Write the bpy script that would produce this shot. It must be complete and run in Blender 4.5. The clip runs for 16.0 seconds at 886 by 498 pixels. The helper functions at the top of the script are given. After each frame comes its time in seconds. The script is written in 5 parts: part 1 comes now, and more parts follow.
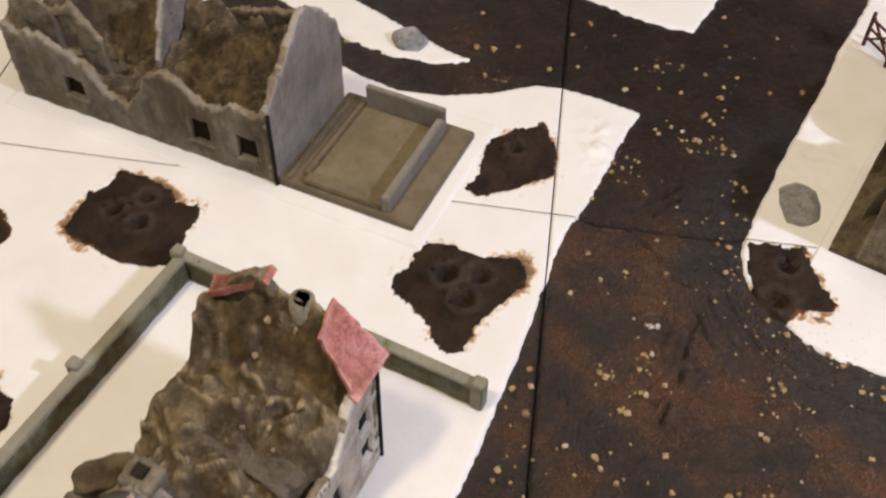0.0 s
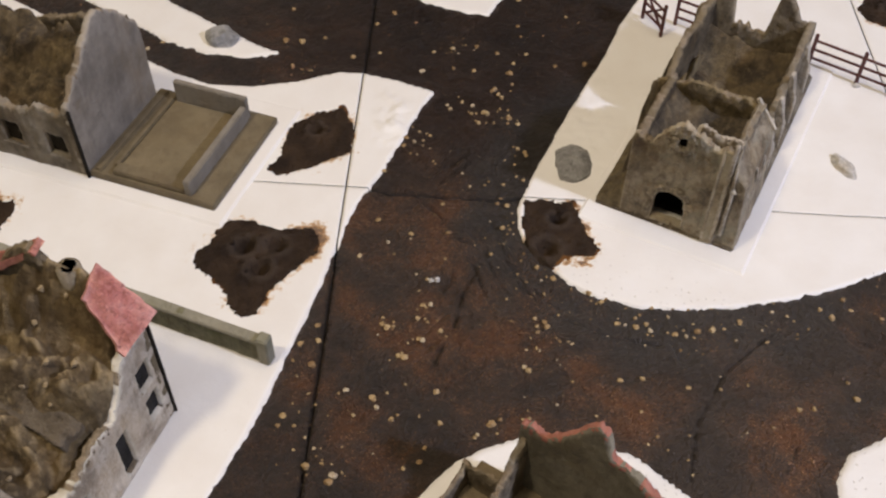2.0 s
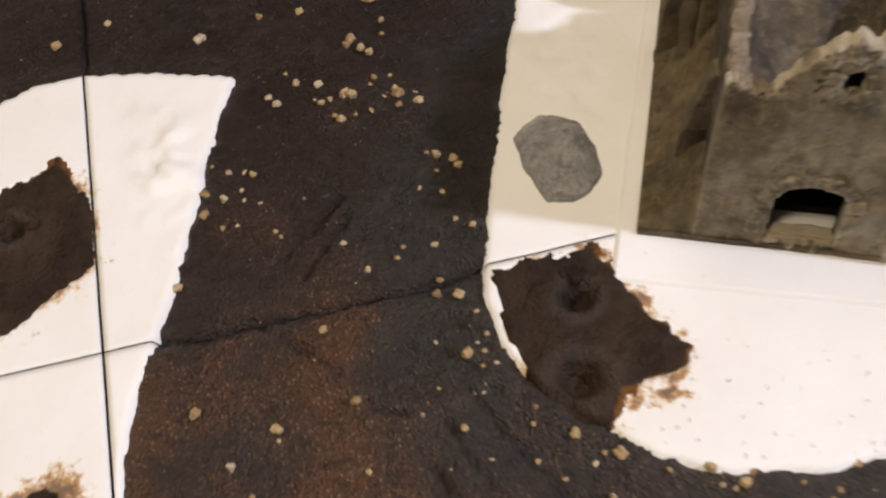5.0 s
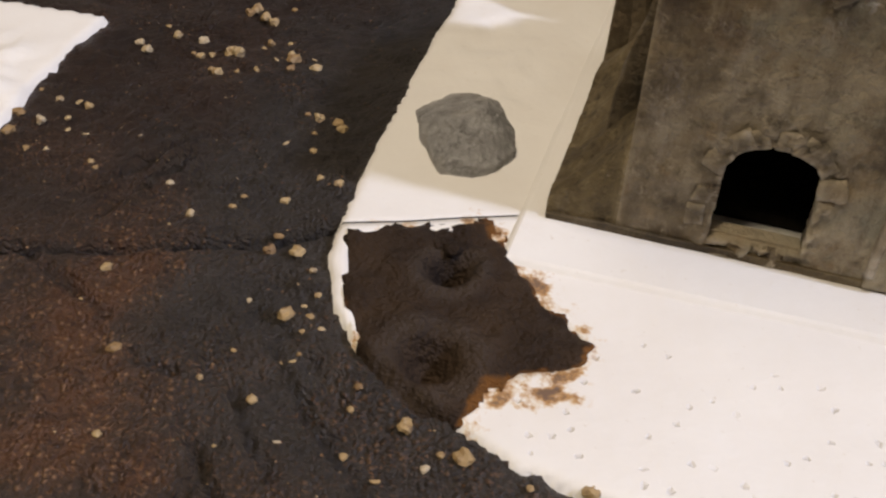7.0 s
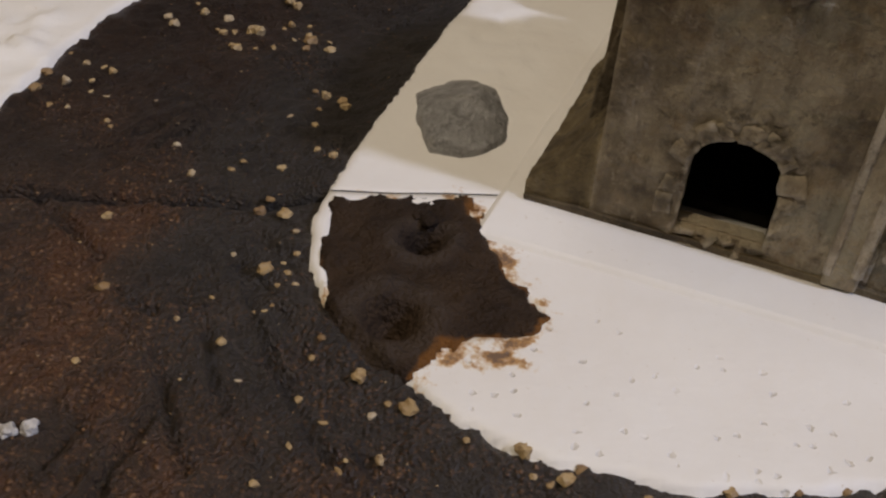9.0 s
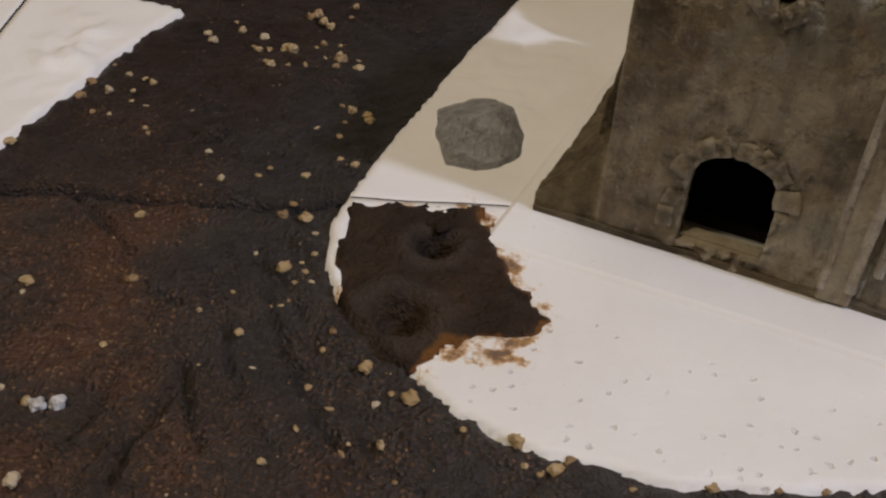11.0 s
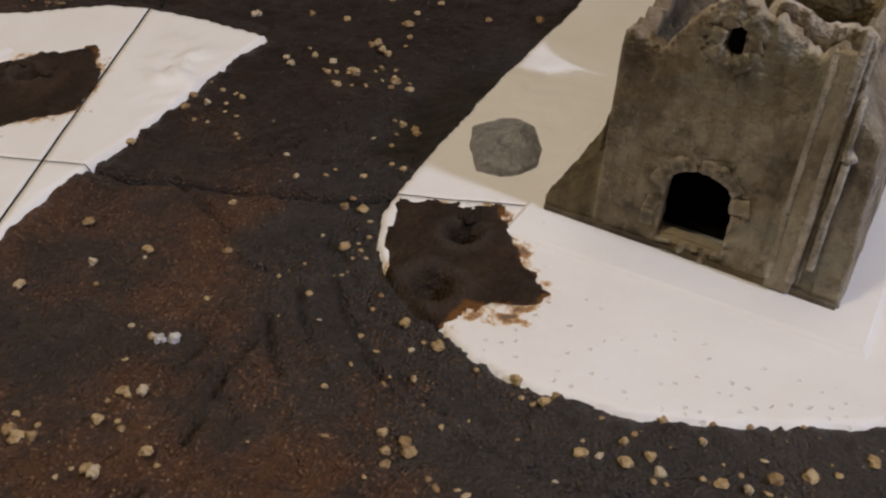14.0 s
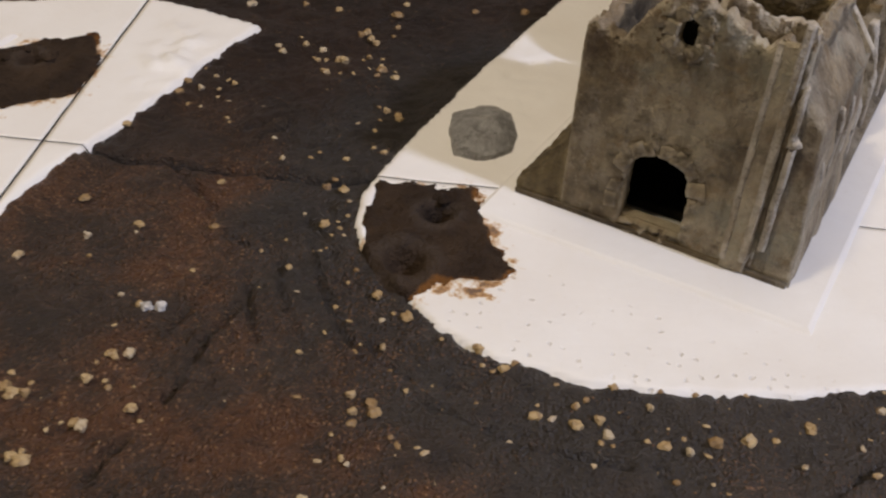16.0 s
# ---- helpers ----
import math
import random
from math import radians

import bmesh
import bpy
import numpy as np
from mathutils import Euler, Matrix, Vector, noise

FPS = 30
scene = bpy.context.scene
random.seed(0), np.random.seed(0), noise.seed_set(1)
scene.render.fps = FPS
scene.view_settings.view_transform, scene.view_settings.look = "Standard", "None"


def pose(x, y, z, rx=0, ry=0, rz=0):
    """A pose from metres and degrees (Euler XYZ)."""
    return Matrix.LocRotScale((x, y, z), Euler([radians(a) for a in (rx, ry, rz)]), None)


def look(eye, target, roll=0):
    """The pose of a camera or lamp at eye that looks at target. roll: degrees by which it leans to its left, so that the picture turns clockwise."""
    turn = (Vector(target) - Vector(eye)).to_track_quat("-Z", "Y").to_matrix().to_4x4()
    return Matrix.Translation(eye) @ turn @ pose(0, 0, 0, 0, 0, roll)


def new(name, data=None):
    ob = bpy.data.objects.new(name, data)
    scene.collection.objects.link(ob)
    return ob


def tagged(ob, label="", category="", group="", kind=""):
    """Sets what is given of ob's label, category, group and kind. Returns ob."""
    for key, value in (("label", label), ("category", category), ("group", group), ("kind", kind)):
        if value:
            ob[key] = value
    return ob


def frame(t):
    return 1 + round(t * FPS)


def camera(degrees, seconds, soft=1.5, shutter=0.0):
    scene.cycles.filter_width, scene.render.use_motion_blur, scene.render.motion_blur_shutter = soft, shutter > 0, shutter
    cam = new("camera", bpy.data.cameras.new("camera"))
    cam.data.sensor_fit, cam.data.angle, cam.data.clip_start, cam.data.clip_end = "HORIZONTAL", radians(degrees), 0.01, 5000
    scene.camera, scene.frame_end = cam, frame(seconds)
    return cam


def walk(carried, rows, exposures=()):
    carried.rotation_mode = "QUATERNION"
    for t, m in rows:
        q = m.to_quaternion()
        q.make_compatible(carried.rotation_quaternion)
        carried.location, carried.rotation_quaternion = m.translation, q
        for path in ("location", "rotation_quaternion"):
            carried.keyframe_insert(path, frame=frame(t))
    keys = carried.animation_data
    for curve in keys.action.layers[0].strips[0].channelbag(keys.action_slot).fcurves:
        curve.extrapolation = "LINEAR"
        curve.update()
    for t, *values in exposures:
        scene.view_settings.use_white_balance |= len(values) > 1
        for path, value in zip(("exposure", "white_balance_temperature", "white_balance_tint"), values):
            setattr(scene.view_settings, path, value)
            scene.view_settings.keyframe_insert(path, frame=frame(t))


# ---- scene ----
# A model village on square terrain boards, built at its true small size.
cam = camera(47.4, 16.0, soft=2.3, shutter=0.4)
PATH = [
    (0, (-0.0126, -0.3405, 0.3578), (-0.1280, 0.6441, -0.7680), 1.31),
    (0.5, (0.0061, -0.3646, 0.3650), (-0.1418, 0.6086, -0.7668), 0.46),
    (1, (0.0420, -0.3719, 0.3758), (-0.0624, 0.6152, -0.7488), 0.86),
    (1.5, (0.0626, -0.3785, 0.3789), (0.0108, 0.6239, -0.7358), 1.04),
    (2, (0.0643, -0.3769, 0.3763), (0.0304, 0.6255, -0.7390), 0.81),
    (2.5, (0.0716, -0.3284, 0.3460), (0.0199, 0.6214, -0.8139), -1.13),
    (3, (0.0834, -0.2759, 0.3193), (0.0144, 0.6257, -0.8775), -4.57),
    (3.5, (0.0895, -0.2283, 0.2870), (0.0485, 0.6365, -0.9380), -4.28),
    (4, (0.0829, -0.2097, 0.2732), (0.0699, 0.6545, -0.9527), -3.21),
    (4.5, (0.0680, -0.1742, 0.2459), (0.2165, 0.8300, -1.2900), 1.2),
    (5, (0.0620, -0.1360, 0.2060), (0.2410, 1.0000, -1.4300), -6.9),
    (5.2, (0.0579, -0.1302, 0.1838), (0.3531, 0.8737, -1.1579), 0.2),
    (7.5, (0.0923, -0.1546, 0.1186), (0.2610, 0.9845, -0.8426), 3.73),
    (8, (0.0927, -0.1595, 0.1228), (0.2299, 0.9606, -0.8655), 2.74),
    (8.5, (0.0970, -0.1588, 0.1211), (0.2251, 0.9780, -0.8491), 3.06),
    (9, (0.1014, -0.1605, 0.1201), (0.2065, 0.9896, -0.8371), 3.97),
    (9.5, (0.1076, -0.1590, 0.1179), (0.1692, 0.9905, -0.8438), 3.17),
    (10, (0.1051, -0.1620, 0.1176), (0.1571, 1.0095, -0.8177), 3.34),
    (12.3, (0.1097, -0.1931, 0.1387), (0.1344, 1.1494, -0.9061), 3.3),
    (12.5, (0.1086, -0.1978, 0.1414), (0.1247, 0.9849, -0.7811), 3.17),
    (13, (0.1112, -0.2036, 0.1446), (0.1007, 0.9805, -0.7762), 3.37),
    (13.5, (0.1100, -0.2103, 0.1482), (0.0875, 0.9785, -0.7663), 3.27),
    (14, (0.1112, -0.2154, 0.1501), (0.0798, 0.9737, -0.7637), 3.57),
    (14.5, (0.1155, -0.2260, 0.1544), (0.0589, 0.9577, -0.7652), 4.06),
    (15, (0.1192, -0.2379, 0.1610), (0.0151, 0.9352, -0.7680), 3.43),
    (15.5, (0.1198, -0.2365, 0.1621), (0.0305, 0.9438, -0.7592), 3.19),
    (16, (0.1217, -0.2281, 0.1563), (0.0716, 0.9534, -0.7664), 3.71),
]
EXPOSURES = [(0.0, 0.0), (0.5, 0.07), (1.0, 0.03), (1.5, -0.13), (2.0, -0.2), (3.5, -0.2), (4.5, -0.06), (5.2, -0.01), (7.5, -0.18), (8.3, -0.32), (9.0, -0.70), (10.0, -0.75), (12.5, -0.66), (14.5, -0.60), (15.0, -0.52), (15.5, -0.42), (16.0, -0.38)]
walk(cam, [(t, look(eye, target, roll)) for t, eye, target, roll in PATH], EXPOSURES)

# ---- world, lamps ----
world = bpy.data.worlds.new("room_air")
scene.world = world
world.use_nodes = True
world.node_tree.nodes["Background"].inputs[0].default_value = (1.0, 0.86, 0.68, 1)
world.node_tree.nodes["Background"].inputs[1].default_value = 0.02


def area_lamp(name, eye, target, watts, size, colour):
    data = bpy.data.lights.new(name, "AREA")
    data.shape, data.size, data.energy, data.color = "DISK", size, watts, colour
    ob = new(name, data)
    ob.matrix_world = look(eye, target)
    return ob


area_lamp("cool_lamp", (1.20, -0.56, 1.05), (0.1, 0.0, 0.0), 21, 0.10, (0.69, 0.74, 1.0))
area_lamp("warm_lamp", (-0.55, -0.52, 1.60), (-0.05, 0.0, 0.0), 13.0, 0.18, (1.0, 0.84, 0.60))
area_lamp("ceiling_lamp", (0.1, 0.1, 1.70), (0.1, 0.1, 0.0), 13, 1.3, (1.0, 0.85, 0.71))

# ---- materials ----


def nodes_of(name):
    m = bpy.data.materials.new(name)
    m.use_nodes = True
    nt = m.node_tree
    return m, nt, nt.nodes["Principled BSDF"]


def noise_node(nt, scale, detail=6.0, rough=0.6, vec=None):
    n = nt.nodes.new("ShaderNodeTexNoise")
    n.inputs["Scale"].default_value, n.inputs["Detail"].default_value, n.inputs["Roughness"].default_value = scale, detail, rough
    nt.links.new(vec if vec else coords(nt), n.inputs["Vector"])
    return n.outputs["Fac"]


def coords(nt):
    for n in nt.nodes:
        if n.type == "NEW_GEOMETRY":
            return n.outputs["Position"]
    return nt.nodes.new("ShaderNodeNewGeometry").outputs["Position"]


def ramp(nt, fac, stops):
    r = nt.nodes.new("ShaderNodeValToRGB")
    el = r.color_ramp.elements
    while len(el) < len(stops):
        el.new(0.5)
    for e, (p, c) in zip(el, stops):
        e.position = p
        e.color = (*c, 1) if len(c) == 3 else c
    nt.links.new(fac, r.inputs[0])
    return r.outputs[0]


def mix(nt, fac, a, b, mode="MIX"):
    n = nt.nodes.new("ShaderNodeMix")
    n.data_type, n.blend_type = "RGBA", mode
    for sock, v in ((n.inputs[0], fac), (n.inputs[6], a), (n.inputs[7], b)):
        if isinstance(v, (int, float)):
            sock.default_value = v
        elif isinstance(v, tuple):
            sock.default_value = (*v, 1)
        else:
            nt.links.new(v, sock)
    return n.outputs[2]


def calc(nt, op, a, b=0.0):
    n = nt.nodes.new("ShaderNodeMath")
    n.operation = op
    for sock, v in ((n.inputs[0], a), (n.inputs[1], b)):
        if isinstance(v, (int, float)):
            sock.default_value = v
        else:
            nt.links.new(v, sock)
    return n.outputs[0]


def band(nt, fac, lo, hi):
    n = nt.nodes.new("ShaderNodeMapRange")
    n.inputs["From Min"].default_value, n.inputs["From Max"].default_value = lo, hi
    nt.links.new(fac, n.inputs["Value"])
    return n.outputs["Result"]


def bump(nt, bsdf, height, strength, dist):
    n = nt.nodes.new("ShaderNodeBump")
    n.inputs["Strength"].default_value, n.inputs["Distance"].default_value = strength, dist
    nt.links.new(height, n.inputs["Height"])
    nt.links.new(n.outputs[0], bsdf.inputs["Normal"])


def attribute(nt, name):
    n = nt.nodes.new("ShaderNodeAttribute")
    n.attribute_name = name
    return n.outputs["Fac"]


def axis(nt, which):
    n = nt.nodes.new("ShaderNodeSeparateXYZ")
    nt.links.new(coords(nt), n.inputs[0])
    return n.outputs[which]


def pointy(nt):
    coords(nt)
    for n in nt.nodes:
        if n.type == "NEW_GEOMETRY":
            return n.outputs["Pointiness"]


def white_material():
    m, nt, b = nodes_of("white_paint")
    base = ramp(nt, noise_node(nt, 26, 5), [(0.3, (0.74, 0.71, 0.66)), (0.7, (0.80, 0.785, 0.75))])
    fine = noise_node(nt, 420, 4)
    base = mix(nt, band(nt, noise_node(nt, 900, 3), 0.68, 0.78), base, (0.62, 0.56, 0.47))
    # small burst bubbles, only along the southern strip in front of the chapel
    wobble = nt.nodes.new("ShaderNodeTexNoise")
    wobble.inputs["Scale"].default_value = 900
    nt.links.new(coords(nt), wobble.inputs["Vector"])
    shift = nt.nodes.new("ShaderNodeVectorMath")
    shift.operation = "MULTIPLY_ADD"
    nt.links.new(wobble.outputs["Color"], shift.inputs[0])
    shift.inputs[1].default_value = (0.0016, 0.0016, 0.0)
    nt.links.new(coords(nt), shift.inputs[2])
    cells = nt.nodes.new("ShaderNodeTexVoronoi")
    cells.voronoi_dimensions = "2D"
    cells.inputs["Scale"].default_value = 270
    nt.links.new(shift.outputs[0], cells.inputs["Vector"])
    chosen = nt.nodes.new("ShaderNodeSeparateColor")
    nt.links.new(cells.outputs["Color"], chosen.inputs[0])
    pits = calc(nt, "MULTIPLY", band(nt, cells.outputs["Distance"], 0.16, 0.06), band(nt, chosen.outputs[0], 0.56, 0.60))
    pits = calc(nt, "MULTIPLY", pits, band(nt, noise_node(nt, 70, 2), 0.40, 0.52))
    strip = nt.nodes.new("ShaderNodeVectorMath")
    strip.operation = "DOT_PRODUCT"
    nt.links.new(coords(nt), strip.inputs[0])
    strip.inputs[1].default_value = (0.4305, 0.9026, 0.0)
    pits = calc(nt, "MULTIPLY", pits, band(nt, strip.outputs["Value"], 0.028, 0.022))
    pits = calc(nt, "MULTIPLY", pits, band(nt, axis(nt, "X"), 0.105, 0.125))
    # the hollows' shade is darkened into the colour, besides the bump
    base = mix(nt, calc(nt, "MULTIPLY", pits, 0.34), base, (0.42, 0.385, 0.33))
    # ochre wash brushed out round the mud patches
    wash = calc(nt, "ADD", attribute(nt, "wash"), calc(nt, "MULTIPLY", calc(nt, "SUBTRACT", noise_node(nt, 330, 6, 0.75), 0.5), 1.8))
    ochre = ramp(nt, calc(nt, "ADD", wash, calc(nt, "MULTIPLY", calc(nt, "SUBTRACT", noise_node(nt, 500, 4), 0.5), 0.5)), [(0.50, (0.60, 0.42, 0.18)), (0.68, (0.40, 0.200, 0.046)), (0.92, (0.11, 0.045, 0.010))])
    base = mix(nt, calc(nt, "MULTIPLY", band(nt, wash, 0.44, 0.70), 0.92), base, ochre)
    rim = calc(nt, "ADD", axis(nt, "Z"), calc(nt, "MULTIPLY", calc(nt, "SUBTRACT", noise_node(nt, 150, 5), 0.5), 0.0022))
    base = mix(nt, band(nt, rim, 0.0009, 0.0002), base, (0.075, 0.058, 0.045))
    nt.links.new(base, b.inputs["Base Color"])
    b.inputs["Roughness"].default_value = 0.55
    h = calc(nt, "SUBTRACT", calc(nt, "ADD", calc(nt, "MULTIPLY", fine, 0.35), noise_node(nt, 60, 4)), calc(nt, "MULTIPLY", pits, 2.4))
    bump(nt, b, h, 0.4, 0.0012)
    return m


def road_material():
    m, nt, b = nodes_of("painted_mud_road")
    def reach(x, y, r0, r1):
        away = nt.nodes.new("ShaderNodeVectorMath")
        away.operation = "DISTANCE"
        nt.links.new(coords(nt), away.inputs[0])
        away.inputs[1].default_value = (x, y, 0.0)
        return band(nt, away.outputs["Value"], r0, r1)

    # rust-brown paint was brushed on south of the crossing; the trafficked band round the eastern plateau is greyer
    zones = calc(nt, "ADD", noise_node(nt, 27, 5, 0.62), calc(nt, "MULTIPLY", reach(0.055, -0.075, 0.13, 0.03), 0.075))
    zones = calc(nt, "SUBTRACT", zones, calc(nt, "MULTIPLY", reach(0.165, 0.0, 0.120, 0.085), 0.08))
    base = ramp(nt, zones, [(0.44, (0.041, 0.0310, 0.0235)), (0.56, (0.054, 0.0360, 0.0250)), (0.68, (0.108, 0.0490, 0.0228))])
    base = mix(nt, calc(nt, "MULTIPLY", reach(0.07, 0.14, 0.18, 0.08), 0.9), base, (0.045, 0.0220, 0.0115))
    grey = calc(nt, "ADD", reach(0.165, 0.0, 0.130, 0.088), calc(nt, "MULTIPLY", calc(nt, "SUBTRACT", noise_node(nt, 40, 5), 0.5), 1.2))
    base = mix(nt, calc(nt, "MULTIPLY", band(nt, grey, 0.40, 0.85), 0.8), base, (0.046, 0.0395, 0.0335))
    base = mix(nt, calc(nt, "MULTIPLY", band(nt, noise_node(nt, 110, 6, 0.7), 0.54, 0.74), 0.6), base, (0.080, 0.063, 0.049))
    grains = nt.nodes.new("ShaderNodeTexVoronoi")
    grains.inputs["Scale"].default_value = 850
    nt.links.new(coords(nt), grains.inputs["Vector"])
    grit = noise_node(nt, 1300, 3, 0.7)
    base = mix(nt, calc(nt, "MULTIPLY", band(nt, grit, 0.55, 0.68), band(nt, zones, 0.46, 0.60)), base, (0.22, 0.112, 0.056))
    base = mix(nt, calc(nt, "MULTIPLY", band(nt, noise_node(nt, 1700, 2), 0.64, 0.76), 0.7), base, (0.16, 0.13, 0.10))
    base = mix(nt, calc(nt, "MULTIPLY", band(nt, noise_node(nt, 300, 4), 0.45, 0.30), 0.55), base, (0.016, 0.0122, 0.0105))
    spark = nt.nodes.new("ShaderNodeSeparateColor")
    nt.links.new(grains.outputs["Color"], spark.inputs[0])
    lit = calc(nt, "MULTIPLY", band(nt, grains.outputs["Distance"], 0.42, 0.20), band(nt, spark.outputs[0], 0.70, 0.75))
    lit = calc(nt, "MULTIPLY", lit, calc(nt, "ADD", calc(nt, "MULTIPLY", band(nt, zones, 0.50, 0.62), 0.75), 0.05))
    base = mix(nt, lit, base, (0.30, 0.172, 0.092))
    # colour scaled up south of the crossing, scaled down along the northern street
    # the stronger south-eastern gain paints in the nearer lamp's brightness
    pale = calc(nt, "ADD", calc(nt, "MULTIPLY", reach(0.05, -0.07, 0.11, 0.03), 0.16), calc(nt, "MULTIPLY", reach(0.21, -0.14, 0.14, 0.04), 0.62))
    pale = calc(nt, "SUBTRACT", pale, calc(nt, "MULTIPLY", reach(0.07, 0.17, 0.18, 0.06), 0.56))
    pale = calc(nt, "ADD", calc(nt, "ADD", pale, 1.0), calc(nt, "MULTIPLY", calc(nt, "SUBTRACT", noise_node(nt, 48, 5, 0.65), 0.5), 1.0))
    strength = nt.nodes.new("ShaderNodeVectorMath")
    strength.operation = "SCALE"
    nt.links.new(base, strength.inputs[0])
    nt.links.new(pale, strength.inputs["Scale"])
    base = strength.outputs[0]
    # thin black wash run into the grooves
    base = mix(nt, calc(nt, "MULTIPLY", attribute(nt, "wash"), 0.62), base, (0.010, 0.008, 0.007))
    nt.links.new(base, b.inputs["Base Color"])
    b.inputs["Roughness"].default_value = 0.50
    b.inputs["Specular IOR Level"].default_value = 0.45
    grain = calc(nt, "MULTIPLY", band(nt, grains.outputs["Distance"], 0.6, 0.0), calc(nt, "ADD", band(nt, noise_node(nt, 55, 3), 0.42, 0.62), 0.25))
    h = calc(nt, "ADD", calc(nt, "ADD", calc(nt, "MULTIPLY", grit, 0.5), calc(nt, "MULTIPLY", grain, 0.35)), calc(nt, "ADD", noise_node(nt, 230, 5, 0.65), calc(nt, "MULTIPLY", noise_node(nt, 90, 4), 1.2)))
    bump(nt, b, h, 1.0, 0.0040)
    return m


def mud_material():
    m, nt, b = nodes_of("dark_mud_paste")
    base = ramp(nt, noise_node(nt, 70, 6), [(0.35, (0.016, 0.0085, 0.0042)), (0.65, (0.046, 0.0270, 0.0140))])
    # raised crater lips are dry-brushed greyer
    base = mix(nt, calc(nt, "MULTIPLY", band(nt, calc(nt, "ADD", attribute(nt, "lip"), calc(nt, "MULTIPLY", calc(nt, "SUBTRACT", noise_node(nt, 160, 5), 0.5), 0.9)), 0.35, 1.1), 0.5), base, (0.072, 0.054, 0.041))
    rim = calc(nt, "ADD", attribute(nt, "rim"), calc(nt, "SUBTRACT", noise_node(nt, 240, 5), 0.5))
    base = mix(nt, band(nt, rim, 0.66, 1.0), base, (0.16, 0.066, 0.013))
    nt.links.new(base, b.inputs["Base Color"])
    b.inputs["Roughness"].default_value = 0.72
    b.inputs["Specular IOR Level"].default_value = 0.25
    bump(nt, b, calc(nt, "ADD", noise_node(nt, 900, 3), calc(nt, "MULTIPLY", noise_node(nt, 200, 5), 1.8)), 0.8, 0.0022)
    return m


def cast_material(name, dark, mid, light, scale=55, wear=0.6, grain=1.0, patches=()):
    """Cast model plaster: blotched wash, dark in the hollows of the relief, dry-brushed on the edges."""
    m, nt, b = nodes_of(name)
    base = ramp(nt, noise_node(nt, scale, 7, 0.65), [(0.38, dark), (0.50, mid), (0.63, light)])
    base = mix(nt, calc(nt, "MULTIPLY", band(nt, noise_node(nt, scale * 7, 5, 0.75), 0.54, 0.70), 0.75 * grain), base, tuple(min(1, c * 1.3) for c in light))
    base = mix(nt, calc(nt, "MULTIPLY", band(nt, noise_node(nt, scale * 5, 5, 0.75), 0.46, 0.32), 0.9 * grain), base, tuple(c * 0.5 for c in dark))
    base = mix(nt, calc(nt, "MULTIPLY", band(nt, noise_node(nt, scale * 0.8, 4), 0.50, 0.68), 0.45), base, (light[0] * 0.75, light[1] * 0.60, light[2] * 0.38))
    for size, lo, hi, much, tint in patches:
        base = mix(nt, calc(nt, "MULTIPLY", band(nt, noise_node(nt, size, 6, 0.62), lo, hi), much), base, tint)
    squash = nt.nodes.new("ShaderNodeMapping")
    squash.inputs["Scale"].default_value = (1, 1, 0.22)
    nt.links.new(coords(nt), squash.inputs["Vector"])
    runs = noise_node(nt, scale * 4.5, 5, 0.65, squash.outputs[0])
    base = mix(nt, calc(nt, "MULTIPLY", band(nt, runs, 0.52, 0.70), 0.5), base, tuple(c * 0.62 for c in dark))
    base = mix(nt, calc(nt, "MULTIPLY", band(nt, runs, 0.46, 0.32), 0.4), base, tuple(min(1, c * 1.15) for c in light))
    edge = band(nt, calc(nt, "ADD", pointy(nt), calc(nt, "MULTIPLY", calc(nt, "SUBTRACT", noise_node(nt, 300, 4), 0.5), 0.10)), 0.52, 0.62)
    base = mix(nt, calc(nt, "MULTIPLY", edge, wear), base, tuple(min(1, c * 1.9) for c in light))
    nt.links.new(base, b.inputs["Base Color"])
    b.inputs["Roughness"].default_value = 0.75
    bump(nt, b, calc(nt, "ADD", noise_node(nt, 800, 4), calc(nt, "MULTIPLY", noise_node(nt, 190, 6, 0.7), 1.6)), 0.75, 0.0016 * grain)
    return m


def pebble_material(name, source):
    m, nt, b = nodes_of(name)
    coords(nt)
    if source == "OBJECT_INFO":
        pick = nt.nodes.new("ShaderNodeObjectInfo").outputs["Random"]
        stops = [(0.0, (0.22, 0.135, 0.058)), (0.4, (0.36, 0.25, 0.115)), (0.8, (0.43, 0.315, 0.16)), (0.97, (0.45, 0.37, 0.25))]
    else:
        pick = [n for n in nt.nodes if n.type == "NEW_GEOMETRY"][0].outputs["Random Per Island"]
        stops = [(0.0, (0.05, 0.032, 0.022)), (0.45, (0.14, 0.066, 0.032)), (0.8, (0.27, 0.15, 0.07)), (1.0, (0.42, 0.31, 0.17))]
    base = ramp(nt, pick, stops)
    base = mix(nt, band(nt, noise_node(nt, 700, 4), 0.50, 0.72), base, (0.16, 0.09, 0.035))
    nt.links.new(base, b.inputs["Base Color"])
    b.inputs["Roughness"].default_value = 0.6
    bump(nt, b, noise_node(nt, 1500, 3), 0.4, 0.0004)
    return m


WHITE, ROAD, MUD = white_material(), road_material(), mud_material()
STONE = cast_material("grey_brown_cast_stone", (0.080, 0.061, 0.037), (0.158, 0.126, 0.083), (0.25, 0.212, 0.15), 48, 0.2)
RUBBLE = cast_material("ochre_brown_rubble_cast", (0.044, 0.029, 0.012), (0.122, 0.085, 0.040), (0.24, 0.185, 0.105), 46, 0.7, 0.9, [(34, 0.52, 0.62, 0.6, (0.064, 0.043, 0.022)), (28, 0.54, 0.64, 0.5, (0.190, 0.132, 0.050))])
